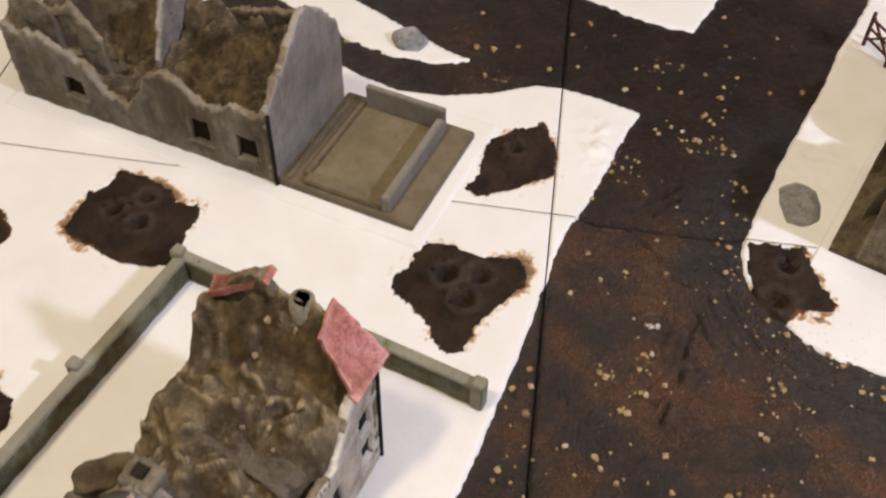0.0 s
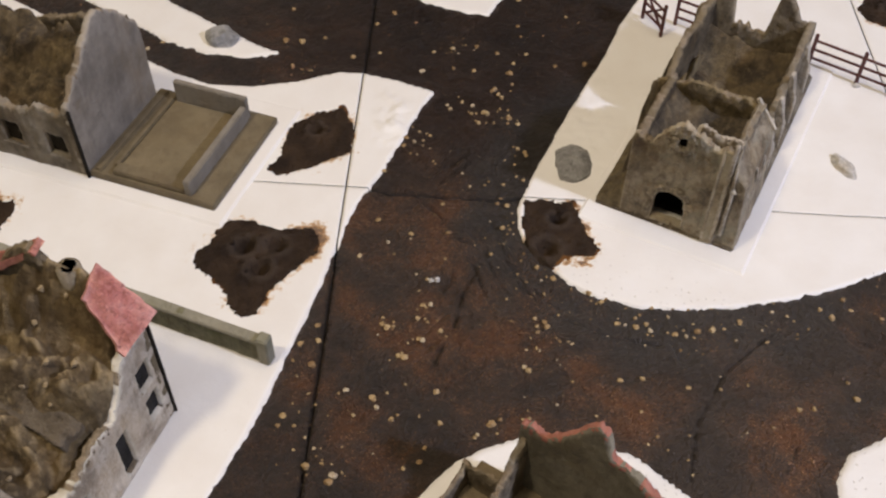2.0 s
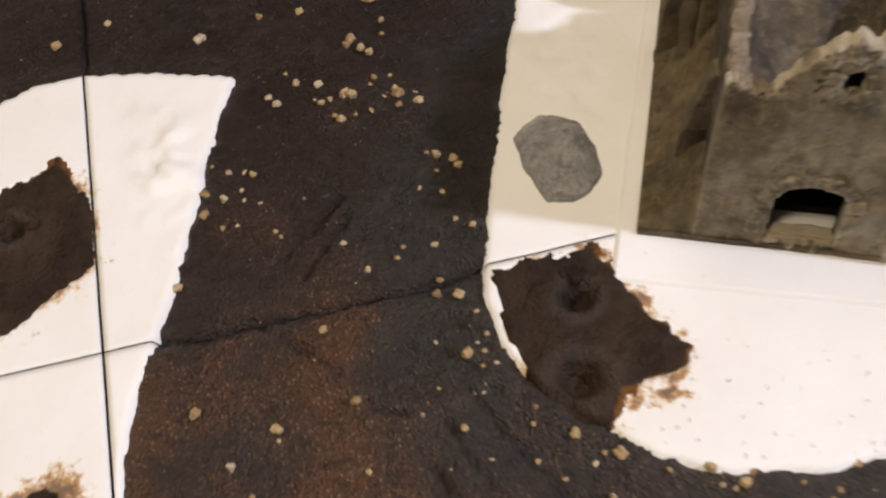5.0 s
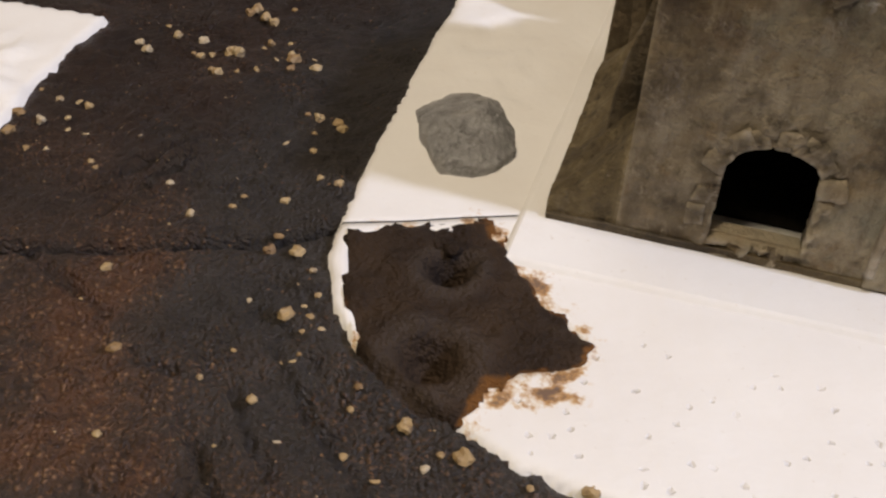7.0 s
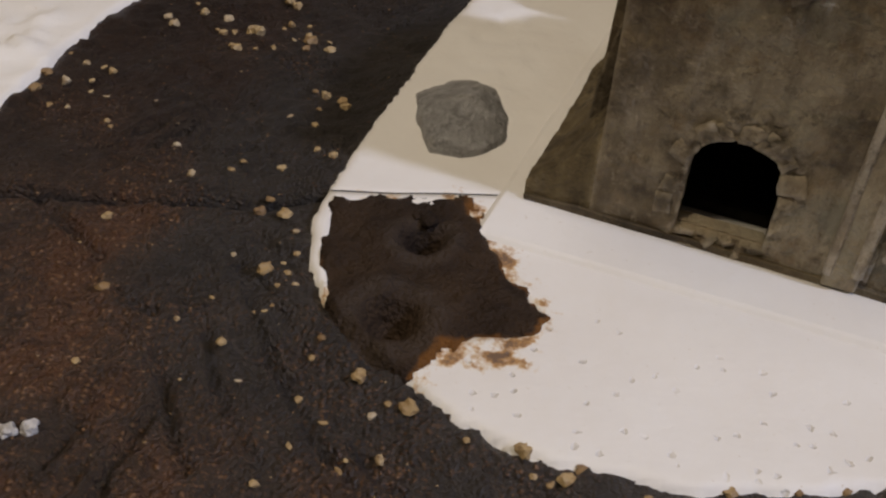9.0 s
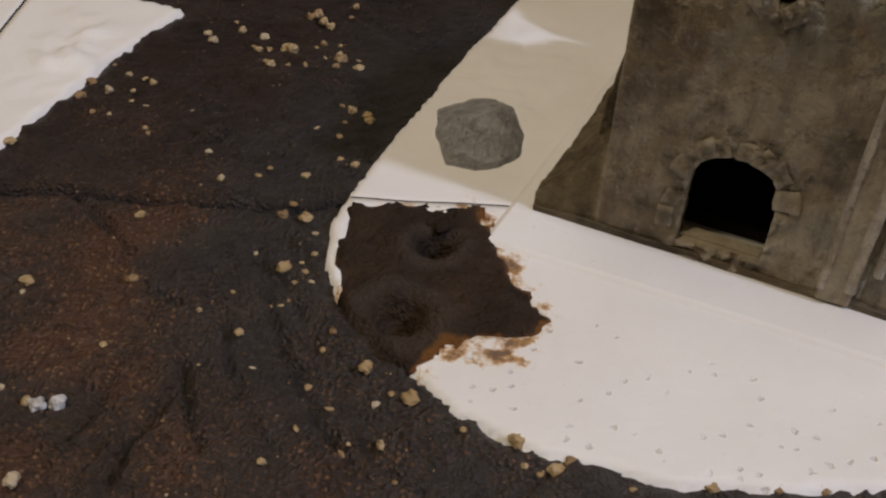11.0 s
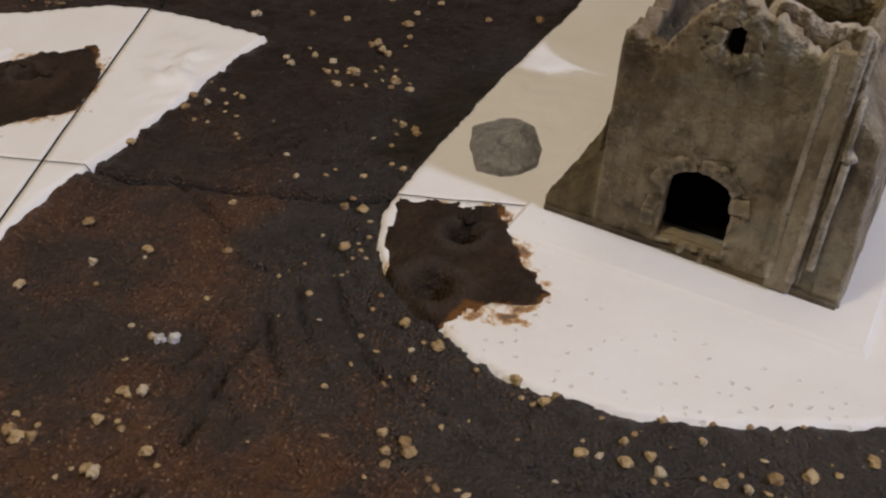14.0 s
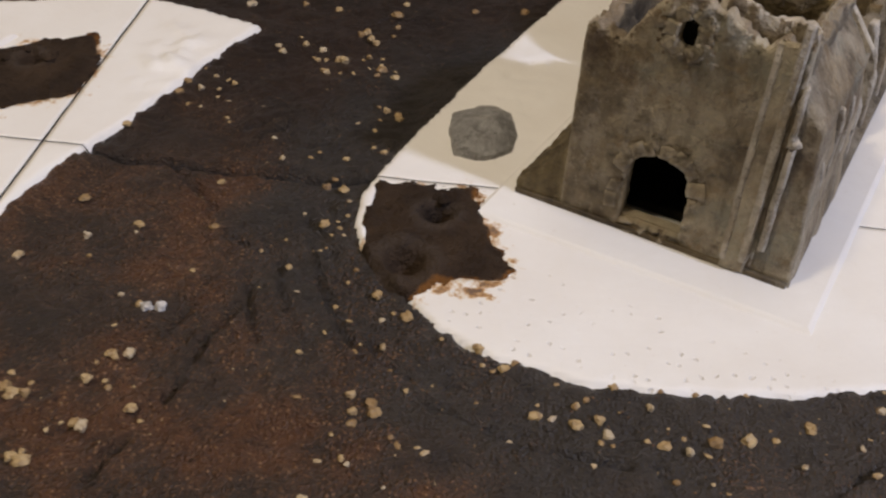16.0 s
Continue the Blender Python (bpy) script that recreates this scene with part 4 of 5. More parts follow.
    wall("back_wall", (0.0000, 0.146), 0, 0.0665, 0.005, line([(0, 0.030), (0.006, 0.036), (0.014, 0.060), (0.018, 0.056), (0.022, 0.028), (0.0235, 0.026), (0.025, 0.029), (0.028, 0.025), (0.031, 0.031), (0.033, 0.026), (0.041, 0.026), (0.044, 0.052), (0.048, 0.058), (0.052, 0.050), (0.058, 0.040), (0.0665, 0.034)]), seed=7)

    # broken upper floor inside the tower, over a dark room
    def loft(x, y):
        p, q = (x - 0.0385) / 0.024, (y - 0.025) / 0.022
        return 0.036 + 0.009 * (p * p + q * q) * 0.6 + 0.004 * fbm(x * 70, y * 70, 6.1) + 0.0015 * fbm(x * 260, y * 260, 2.0) + 0.006 * clamp(-p)

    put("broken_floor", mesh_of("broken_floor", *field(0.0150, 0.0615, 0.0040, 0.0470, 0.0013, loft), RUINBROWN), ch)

    def nave(x, y):
        return 0.004 + 0.010 * abs((x - 0.036) / 0.028) ** 3 + 0.012 * smooth(0.125, 0.148, y) + 0.0035 * fbm(x * 60, y * 60, 4.1) + 0.0012 * fbm(x * 240, y * 240, 2.0)

    put("nave_floor", mesh_of("nave_floor", *field(0.0080, 0.0640, 0.0490, 0.1470, 0.0014, nave, skirt=-0.002), DARKRUBBLE), ch)

    # talus and low buttress stubs along the western and eastern foot
    def west_foot(x, y):
        k = clamp(x / 0.0135)
        step = 0.55 + 0.45 * smooth(-0.1, 0.35, fbm(y * 48, 0.4, 1.0))
        return 0.001 + (0.005 + 0.027 * k ** 1.3) * step * (1 - 0.4 * smooth(0.05, 0.14, y)) + 0.0016 * fbm(x * 170, y * 170, 3.0)

    put("rubble_foot", mesh_of("rubble_foot", *field(0.0, 0.0135, 0.0002, 0.150, 0.0012, west_foot, skirt=-0.0015), TALUS), ch)

    bm = bmesh.new()
    ends = [[bm.verts.new((u, v, z)) for u, z in ((0.0600, -0.001), (0.0735, -0.001), (0.0703, 0.0415), (0.0600, 0.0555))] for v in (0.0004, 0.0490)]
    bm.faces.new(ends[0])
    bm.faces.new(ends[1][::-1])
    for k in range(4):
        bm.faces.new((ends[0][k], ends[1][k], ends[1][(k + 1) % 4], ends[0][(k + 1) % 4]))
    bmesh.ops.recalc_face_normals(bm, faces=bm.faces[:])
    bmesh.ops.subdivide_edges(bm, edges=bm.edges[:], cuts=14, use_grid_fill=True)
    for q in bm.verts:
        q.co += Vector((fbm(q.co.y * 120, q.co.z * 120, 2.0), 0.3 * fbm(q.co.x * 200, q.co.z * 200, 4.0), fbm(q.co.x * 150, q.co.y * 150, 6.0) if q.co.z > 0.001 else 0)) * 0.0008
    part("battered_wall", bm, CHAPEL, ch, "sloping brown-grey side of the tower", soft=True)
    part("raking_coping", fence_bar((0.0585, 0.0480, 0.0570), (0.0706, 0.0475, 0.0420), 0.0010), ARRIS, ch, "pale raking coping")
    for y, head in ((0.012, 0.030), (0.021, 0.040), (0.036, 0.036)):
        part("side_strip", pilaster(-0.0007, 0.0007, 0.0014, 0.003, head - 0.004, head, 0.0, 0.0004), ARRIS, ch, "pale thin strip on the tower's side", m=pose(0.0708, y, 0, 0, -3, 90))

    def east_foot(x, y):
        k = clamp((0.0735 - x) / 0.010)
        return 0.001 + (0.003 + 0.024 * k ** 1.6) * (0.75 + 0.35 * fbm(y * 50, 1.4, 1.0)) + 0.0012 * fbm(x * 170, y * 170, 5.0)

    put("rubble_foot", mesh_of("rubble_foot", *field(0.0630, 0.0735, 0.0495, 0.152, 0.0012, east_foot, skirt=-0.0015), STONE), ch)
    part("pilaster", pilaster(0.0562, 0.0622, 0.0012, 0.0005, 0.054, 0.060, 0.0, 0.0003), CHAPEL, ch, "brown shallow corner pilaster")
    for x0, x1, deep, z0, z1, top in ((0.0558, 0.0574, 0.0017, 0.0030, 0.056, 0.0600), (0.0604, 0.0624, 0.0020, 0.0040, 0.0585, 0.0650)):
        part("arris", pilaster(x0, x1, deep, z0, z1, top, 0.0, 0.00028), ARRIS, ch, "pale worn arris")
    for x0, x1, deep, z0, z1, top in ((0.0641, 0.0657, 0.0022, 0.0090, 0.036, 0.0385), (0.0636, 0.0649, 0.0022, 0.0395, 0.048, 0.0515)):
        part("buttress_strip", pilaster(x0, x1, deep, z0, z1, top, 0.0, 0.0003), ARRIS, ch, "pale thin broken buttress")
    part("buttress_stone", chip((0.0030, 0.0030, 0.0026), 7.0, 2), ARRIS, ch, m=pose(0.0650, -0.0008, 0.0382), soft=True)
    for y in (0.062, 0.082, 0.105, 0.135):
        part("buttress", pilaster(-0.0022, 0.0022, 0.0060, -0.001, 0.020, 0.036), ARRIS, ch, m=pose(0.0665, y, 0, 0, 0, 90))
    for y in (0.018, 0.060, 0.092, 0.128):
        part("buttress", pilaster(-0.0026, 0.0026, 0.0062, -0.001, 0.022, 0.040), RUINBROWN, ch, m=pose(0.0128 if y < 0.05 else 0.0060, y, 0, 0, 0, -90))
    bm = slab_box(0.0725, 0.0752, -0.0006, 0.060, -0.0042, -0.0008, 0.0003)
    part("base_edge", bm, YARD, ch, "tan edge of the cast base")
    return ch


chapel()


# ---- ruined house with gable and yard ----
def house():
    hs = base_of("ruined_house", *HOUSE_AT, 0.0040, HOUSE_TURN, "grey-brown cast ruined house with standing grey gable and walled yard", "ruin")
    wall = wall_maker(hs, CREST)
    front = wall("front_wall", (0, 0), 0, 0.157, 0.005, line([(0, 0.046), (0.008, 0.044), (0.020, 0.046), (0.034, 0.040), (0.048, 0.036), (0.058, 0.022), (0.070, 0.018), (0.078, 0.026), (0.087, 0.043), (0.100, 0.048), (0.107, 0.045), (0.113, 0.036), (0.128, 0.037), (0.134, 0.041), (0.148, 0.040), (0.157, 0.046)]), [window_at(0.033, 0.045, 0.012, 0.025), window_at(0.1090, 0.1205, 0.0110, 0.0255), window_at(0.1365, 0.1475, 0.0100, 0.0245)], material=HOUSEWALL, seed=11)
    for k, (s, z, w) in enumerate(((0.039, 0.0120, 0.014), (0.1148, 0.0110, 0.0145), (0.1420, 0.0100, 0.0125))):
        part("sill", slab_box(s - w / 2, s + w / 2, -0.0008, 0.001, z - 0.0016, z, 0.0, 3, 0.0004, k), HOUSEWALL, front)
    # black panels stand in for the shade inside the windows
    for x0, x1, z0, z1 in ((0.033, 0.045, 0.012, 0.025), (0.1090, 0.1205, 0.0110, 0.0255), (0.1365, 0.1475, 0.0100, 0.0245)):
        part("window_shade", slab_box(x0 - 0.001, x1 + 0.001, 0.0032, 0.0046, z0 - 0.001, z1 + 0.001, 0.0), DARK, front)
    wall("gable_wall", (0.1575, 0.0), 90, 0.068, 0.005, line([(0, 0.046), (0.010, 0.056), (0.024, 0.068), (0.035, 0.0775), (0.046, 0.0755), (0.060, 0.062), (0.0665, 0.055), (0.068, 0.050)]), material=PLASTER, seed=12, rough=0.0003, label="smooth grey plastered gable wall")
    part("drain_pipe", slab_box(0.1562, 0.1580, -0.0016, 0.0002, 0.0, 0.045, 0.0004), DARK, hs, "dark corner pipe")
    wall("back_wall", (0, 0.063), 0, 0.152, 0.005, line([(0, 0.050), (0.03, 0.056), (0.05, 0.042), (0.07, 0.030), (0.10, 0.045), (0.13, 0.052), (0.152, 0.056)]), material=RUINBROWN, seed=13)
    wall("cross_wall", (0.072, 0.030), 90, 0.034, 0.004, line([(0, 0.026), (0.005, 0.040), (0.011, 0.056), (0.016, 0.054), (0.034, 0.050)]), material=PLASTER, seed=14, label="pale grey stump of an inner wall")
    wall("gable_wall", (0.005, 0.004), 90, 0.060, 0.005, line([(0, 0.046), (0.014, 0.058), (0.03, 0.066), (0.06, 0.050)]), [window_at(0.022, 0.036, 0.034, 0.054)], seed=15)
    wall("roof_stub", (0.004, 0.006), 12, 0.046, 0.004, line([(0, 0.056), (0.012, 0.062), (0.022, 0.054), (0.034, 0.060), (0.046, 0.040)]), [window_at(0.024, 0.034, 0.030, 0.052)], seed=16)

    def heap(x, y):
        k = (y - 0.004) / 0.06
        room = 0.016 if x < 0.072 else 0.020
        hollow = math.exp(-((x - 0.046) / 0.018) ** 2 - ((y - 0.036) / 0.016) ** 2)
        if x < 0.07:
            room += 0.022 * smooth(0.024, 0.004, x) + 0.012 * smooth(0.016, 0.004, y) * smooth(0.062, 0.05, x)
        return room + 0.020 * k * k + 0.012 * smooth(0.10, 0.15, x) * k - 0.010 * hollow + 0.011 * fbm(x * 36, y * 44, 3.3) + 0.004 * fbm(x * 150, y * 150, 1.3) + 0.002 * abs(fbm(x * 330, y * 330, 1.9))

    put("rubble", mesh_of("rubble", *field(0.004, 0.154, 0.004, 0.064, 0.0012, heap, skirt=0.0), DARKRUBBLE), hs)
    # walled yard
    part("yard_base", slab_box(0.1570, 0.2305, 0.0, 0.0735, -0.001, 0.0042, 0.0005), YARD, hs)
    part("yard_floor", slab_box(0.1715, 0.2130, 0.0095, 0.0655, 0.0038, 0.0054, 0.0004), YARDFLOOR, hs)
    part("kerb", slab_box(0.1600, 0.1640, 0.002, 0.0720, 0.0038, 0.0053, 0.0006), YARD, hs)
    part("kerb", slab_box(0.1672, 0.1705, 0.008, 0.0690, 0.0038, 0.0057, 0.0006), YARD, hs)
    part("kerb", slab_box(0.1705, 0.2130, 0.0020, 0.0095, 0.0038, 0.0072, 0.0006), YARD, hs)
    part("yard_wall", slab_box(0.1720, 0.2165, 0.0655, 0.0690, 0.0038, 0.0185, 0.0005), YARDWALL, hs, "grey low rear yard wall")
    part("yard_wall", slab_box(0.2130, 0.2170, 0.0020, 0.0655, 0.0038, 0.0135, 0.0005), YARDWALL, hs, "grey low side yard wall")
    return hs


house()


def slope_slab(corners, thick, material_name_seed=0.0, cuts=8, rough=0.0004):
    """A roof slab between four corners, given round its top face."""
    bm = bmesh.new()
    a, b, c, d = (Vector(q) for q in corners)
    n = (b - a).cross(d - a).normalized() * thick
    rows = []
    for low in (0, 1):
        for i in range(cuts + 1):
            for j in range(cuts + 1):
                s, t = i / cuts, j / cuts
                p = a * (1 - s) * (1 - t) + b * s * (1 - t) + c * s * t + d * (1 - s) * t
                # courses of tiles step down the slope
                lift = 0.0005 * ((t * 9) % 1.0)
                edge = rough * 3 * Vector((fbm(p.x * 300, p.y * 300, 3.0), fbm(p.y * 300, p.z * 300, 5.0), 0)) if s in (0, 1) or t in (0, 1) else Vector()
                bump_v = n.normalized() * (rough * fbm(p.x * 350, p.y * 350, material_name_seed) - lift) if not low else -n
                rows.append(bm.verts.new(p + edge + bump_v))
    w = cuts + 1
    for low in (0, 1):
        for i in range(cuts):
            for j in range(cuts):
                k = low * w * w + i * w + j
                q = [rows[k], rows[k + w], rows[k + w + 1], rows[k + 1]]
                bm.faces.new(q if not low else q[::-1])
    for i in range(cuts):
        for k0, step in ((i * w, w), (i * w + cuts, w), (i, 1), (cuts * w + i, 1)):
            bm.faces.new((rows[k0], rows[k0 + step], rows[w * w + k0 + step], rows[w * w + k0]))
    bmesh.ops.recalc_face_normals(bm, faces=bm.faces[:])
    return bm


# ---- row of houses by the street ----
ROW_AT, ROW_TURN = (-0.0585, -0.1404), 253.5


def red_house():
    rh = base_of("red_roofed_ruin", *ROW_AT, 0.0032, ROW_TURN, "collapsed whitewashed house ruin with scraps of faded red roof", "ruin")
    wall = wall_maker(rh, CREST)
    # x runs south along the street front, minus y into the house
    street = wall("street_wall", (0, -0.005), 0, 0.082, 0.005, line([(0, 0.060), (0.020, 0.060), (0.026, 0.046), (0.034, 0.040), (0.045, 0.042), (0.060, 0.036), (0.070, 0.040), (0.082, 0.044)]), [window_at(0.0060, 0.0150, 0.031, 0.046), window_at(0.0065, 0.0160, 0.012, 0.026), window_at(0.030, 0.0375, 0.004, 0.029), window_at(0.058, 0.066, 0.004, 0.026)], material=WHITEWASH, seed=21, rough=0.0004)
    # openings closed with near-black panels in place of indoor shade
    for x0, x1, z0, z1 in ((0.0060, 0.0150, 0.031, 0.046), (0.0065, 0.0160, 0.012, 0.026), (0.030, 0.0375, 0.004, 0.029), (0.058, 0.066, 0.004, 0.026)):
        part("window_shade", slab_box(x0 - 0.0005, x1 + 0.0005, 0.0014, 0.0026, z0, z1, 0.0), SHADEPANE, street)
    part("drain_pipe", slab_box(0.0005, 0.0020, -0.0008, 0.0012, 0.0, 0.060, 0.0004), DARK, rh, "black corner pipe")
    wall("end_wall", (0.005, -0.068), 90, 0.068, 0.005, line([(0, 0.062), (0.005, 0.077), (0.018, 0.088), (0.027, 0.0950), (0.032, 0.086), (0.038, 0.084), (0.044, 0.086), (0.052, 0.082), (0.060, 0.070), (0.068, 0.060)]), material=RUINBROWN, seed=22)
    wall("rear_wall", (0.0, -0.070), 0, 0.082, 0.004, line([(0, 0.054), (0.02, 0.046), (0.032, 0.044), (0.040, 0.030), (0.052, 0.036), (0.065, 0.030), (0.082, 0.045)]), material=RUINBROWN, seed=23)
    # chimney flue at the gable
    bm = bmesh.new()
    bmesh.ops.create_cone(bm, segments=14, radius1=0.0052, radius2=0.0046, depth=0.012, cap_ends=False)
    inner = bmesh.ops.create_cone(bm, segments=14, radius1=0.0030, radius2=0.0030, depth=0.012, cap_ends=False)["verts"]
    ring = [v for v in bm.verts if v.co.z > 0.005]
    bmesh.ops.bridge_loops(bm, edges=[e for e in bm.edges if all(v in ring for v in e.verts)])
    for v in bm.verts:
        v.co += Vector((fbm(v.co.x * 300, v.co.z * 300, 1.0), fbm(v.co.y * 300, v.co.z * 300, 2.0), 0)) * 0.0006
    part("chimney_flue", bm, STONE, rh, m=pose(0.002, -0.0265, 0.0800), soft=True)
    # black plug paints the flue's depth as shade
    part("flue_shade", slab_box(-0.0026, 0.0026, -0.0026, 0.0026, -0.001, 0.0, 0.0), DARK, rh, m=pose(0.002, -0.0265, 0.0837))

    def heap(x, y):
        k = -y / 0.068
        dome = 0.050 - 0.018 * abs(k - 0.45) ** 1.5
        dome += 0.030 * math.exp(-((x - 0.002) / 0.015) ** 2) * (1 - 0.4 * abs(k - 0.52)) - 0.006 * math.exp(-((x - 0.016) / 0.006) ** 2 - ((k - 0.45) / 0.25) ** 2)
        dome += 0.011 * math.exp(-((x - 0.001) / 0.009) ** 2 - ((k - 0.5) / 0.30) ** 2)
        dome += 0.009 * math.exp(-((x - 0.028 - 0.01 * k) / 0.008) ** 2)
        dome -= 0.010 * math.exp(-((x - 0.066) / 0.016) ** 2 - ((k - 0.42) / 0.4) ** 2)
        beam = math.exp(-((x - 0.044 + 0.018 * (k - 0.5)) / 0.0052) ** 2)
        w = fbm(x * 40, y * 40, 1.0, 2)
        lumps = 0.009 * fbm(x * 42 + 1.5 * w, y * 30 - 1.5 * w, 1.7, 2) + 0.0065 * (0.35 - abs(fbm(x * 70 + 2 * w, y * 38 + 2 * w, 2.3, 2))) + 0.0042 * fbm(x * 105, y * 95, 5.4, 3) + 0.0022 * abs(fbm(x * 260, y * 230, 4.4, 3))
        for hx, hy in ((0.0265, -0.0104), (0.072, -0.040), (0.030, -0.022)):
            dome -= 0.008 * math.exp(-((x - hx) ** 2 + (y - hy) ** 2) / 0.0026 ** 2)
        return dome + lumps * (1 - 0.75 * beam) - 0.012 * smooth(-0.010, -0.003, y) * smooth(0.02, 0.03, x)

    part("fallen_slab", slab_box(-0.030, 0.030, -0.0058, 0.0058, -0.002, 0.0015, 0.0, 10, 0.0016), SLABGREY, rh, "smooth grey-brown fallen floor slab", m=pose(0.0425, -0.036, 0.0480, 6, 3, 80), soft=True)
    put("rubble", mesh_of("rubble", *field(0.003, 0.081, -0.068, -0.003, 0.0011, heap, skirt=0.0), RUBBLE), rh)
    part("roof_scrap", slope_slab([(-0.002, 0.0045, 0.0655), (-0.002, -0.0160, 0.0880), (0.0130, -0.0140, 0.0850), (0.0190, 0.0020, 0.0640)], 0.0018, 1.0, 10), REDTILE, rh, "faded red tiled roof piece")
    part("roof_scrap", slope_slab([(-0.001, -0.0385, 0.0945), (-0.001, -0.0650, 0.0755), (0.0070, -0.0640, 0.0750), (0.0050, -0.0390, 0.0930)], 0.0030, 2.0, 8), OLDTILE, rh, "sliver of red tiled roof on the rear slope")
    for k in range(14):
        x, y = random.uniform(0.008, 0.078), random.uniform(-0.062, -0.012)
        s = random.uniform(0.0016, 0.0036)
        part("rubble_stone", chip((s * 1.3, s, s * 0.8), k), RUBBLE, rh, m=pose(x, y, heap(x, y) + s * 0.1, random.uniform(0, 360), random.uniform(0, 360), 0))
    return rh


red_house()


def slate_house():
    sh = base_of("slate_roofed_house", *ROW_AT, 0.0032, ROW_TURN, "terraced house with blue-grey slate roof and red ridge", "house")
    wall = wall_maker(sh, CREST)
    x0, x1, ridge_y, ridge_z, eave = 0.0845, 0.170, -0.0330, 0.0890, 0.050
    wall("gable_wall", (x0 + 0.004, -0.070), 90, 0.070, 0.004, line([(0, eave), (0.037, ridge_z + 0.001), (0.070, eave)]), material=WHITEWASH, seed=31, rough=0.0003)
    wall("street_wall", (x0, -0.005), 0, x1 - x0, 0.004, lambda s: eave - 0.001, [window_at(0.02, 0.03, 0.012, 0.03)], material=WHITEWASH, seed=32, rough=0.0003, step=0.003)
    wall("rear_wall", (x0, -0.070), 0, x1 - x0, 0.004, lambda s: eave - 0.001, material=WHITEWASH, seed=33, rough=0.0003, step=0.003)
    part("roof_slope", slope_slab([(x0 + 0.002, 0.002, eave - 0.001), (x0 + 0.002, ridge_y, ridge_z), (x1, ridge_y, ridge_z), (x1, 0.002, eave - 0.001)][::-1], 0.002, 3.0, 10), SLATE, sh)
    # rear slope: its shade is put into the slate colour
    part("roof_slope", slope_slab([(x0 + 0.002, -0.072, eave - 0.003), (x0 + 0.002, ridge_y, ridge_z), (x1, ridge_y, ridge_z), (x1, -0.072, eave - 0.003)], 0.002, 4.0, 10), SHADESLATE, sh)
    bm = slab_box(x0 + 0.004, x1, ridge_y - 0.0014, ridge_y + 0.0014, ridge_z - 0.001, ridge_z + 0.0016, 0.0006)
    part("ridge_tiles", bm, REDTILE, sh, "faded red ridge tiles")
    for a, b in (((0.003, eave + 0.001), (ridge_y, ridge_z + 0.003)), ((-0.073, eave - 0.002), (ridge_y, ridge_z + 0.003))):
        d = math.hypot(b[0] - a[0], b[1] - a[1])
        bm = slab_box(0, d, -0.0028, 0.0028, -0.0014, 0.0014, 0.0, 6, 0.0005)
        m = Matrix.Translation((x0, a[0], a[1])) @ Matrix.Rotation(math.pi / 2 if b[0] > a[0] else -math.pi / 2, 4, "Z") @ Matrix.Rotation(-math.atan2(b[1] - a[1], abs(b[0] - a[0])), 4, "Y")
        part("coping", bm, COPING, sh, "tan parapet coping", m=m, soft=True)
    bm = slab_box(x0 - 0.007, x0 + 0.002, ridge_y - 0.006, ridge_y + 0.005, ridge_z - 0.012, ridge_z + 0.004, 0.0, 4, 0.0007)
    part("chimney_stump", bm, STONE, sh, soft=True)
    part("rubble_lump", chip((0.014, 0.032, 0.011), 3.0, 3), DARKRUBBLE, sh, "brown rubble lump by the chimney stump", m=pose(x0 - 0.003, ridge_y - 0.017, ridge_z - 0.012, 35), soft=True)
    # no hole is cut: a black plate paints its shade on the stump
    part("flue_shade", slab_box(x0 - 0.0050, x0 - 0.0005, ridge_y - 0.0030, ridge_y + 0.0015, ridge_z + 0.0042, ridge_z + 0.0052, 0.0003), DARK, sh)
    return sh


slate_house()


def brick_ruin():
    at, turn = (0.0875, -0.1700), -31.3
    br = base_of("brick_edged_ruin", *at, 0.0032, turn, "olive-grey ruined gable with broken red brick edge", "ruin")
    wall = wall_maker(br, REDBRICK, 0.30, -0.25)
    wall("gable_wall", (0.0, 0.0), 0, 0.060, 0.0045, line([(0, 0.0450), (0.004, 0.0450), (0.010, 0.0455), (0.016, 0.0495), (0.022, 0.0580), (0.027, 0.0690), (0.030, 0.0705), (0.034, 0.0650), (0.0375, 0.056), (0.047, 0.050), (0.060, 0.044)]), material=OLIVE, seed=41, rough=0.0004)
    stone = wall_maker(br, CREST)
    stone("side_wall", (0.004, -0.055), 90, 0.055, 0.004, line([(0, 0.016), (0.030, 0.020), (0.044, 0.026), (0.050, 0.034), (0.055, 0.038)]), material=STONE, seed=42)
    stone("side_wall", (0.060, -0.055), 90, 0.055, 0.004, line([(0, 0.030), (0.055, 0.045)]), material=OLIVE, seed=43)
    # small roofless lean-to beside it
    stone("lean_to_wall", (-0.018, -0.012), 0, 0.020, 0.003, lambda s: 0.017, material=STONE, seed=44)
    stone("lean_to_wall", (-0.015, -0.034), 90, 0.024, 0.003, lambda s: 0.015, material=STONE, seed=45)
    part("floor", slab_box(-0.016, 0.058, -0.056, 0.001, -0.001, 0.003, 0.0004), RUINBROWN, br)
    return br


brick_ruin()


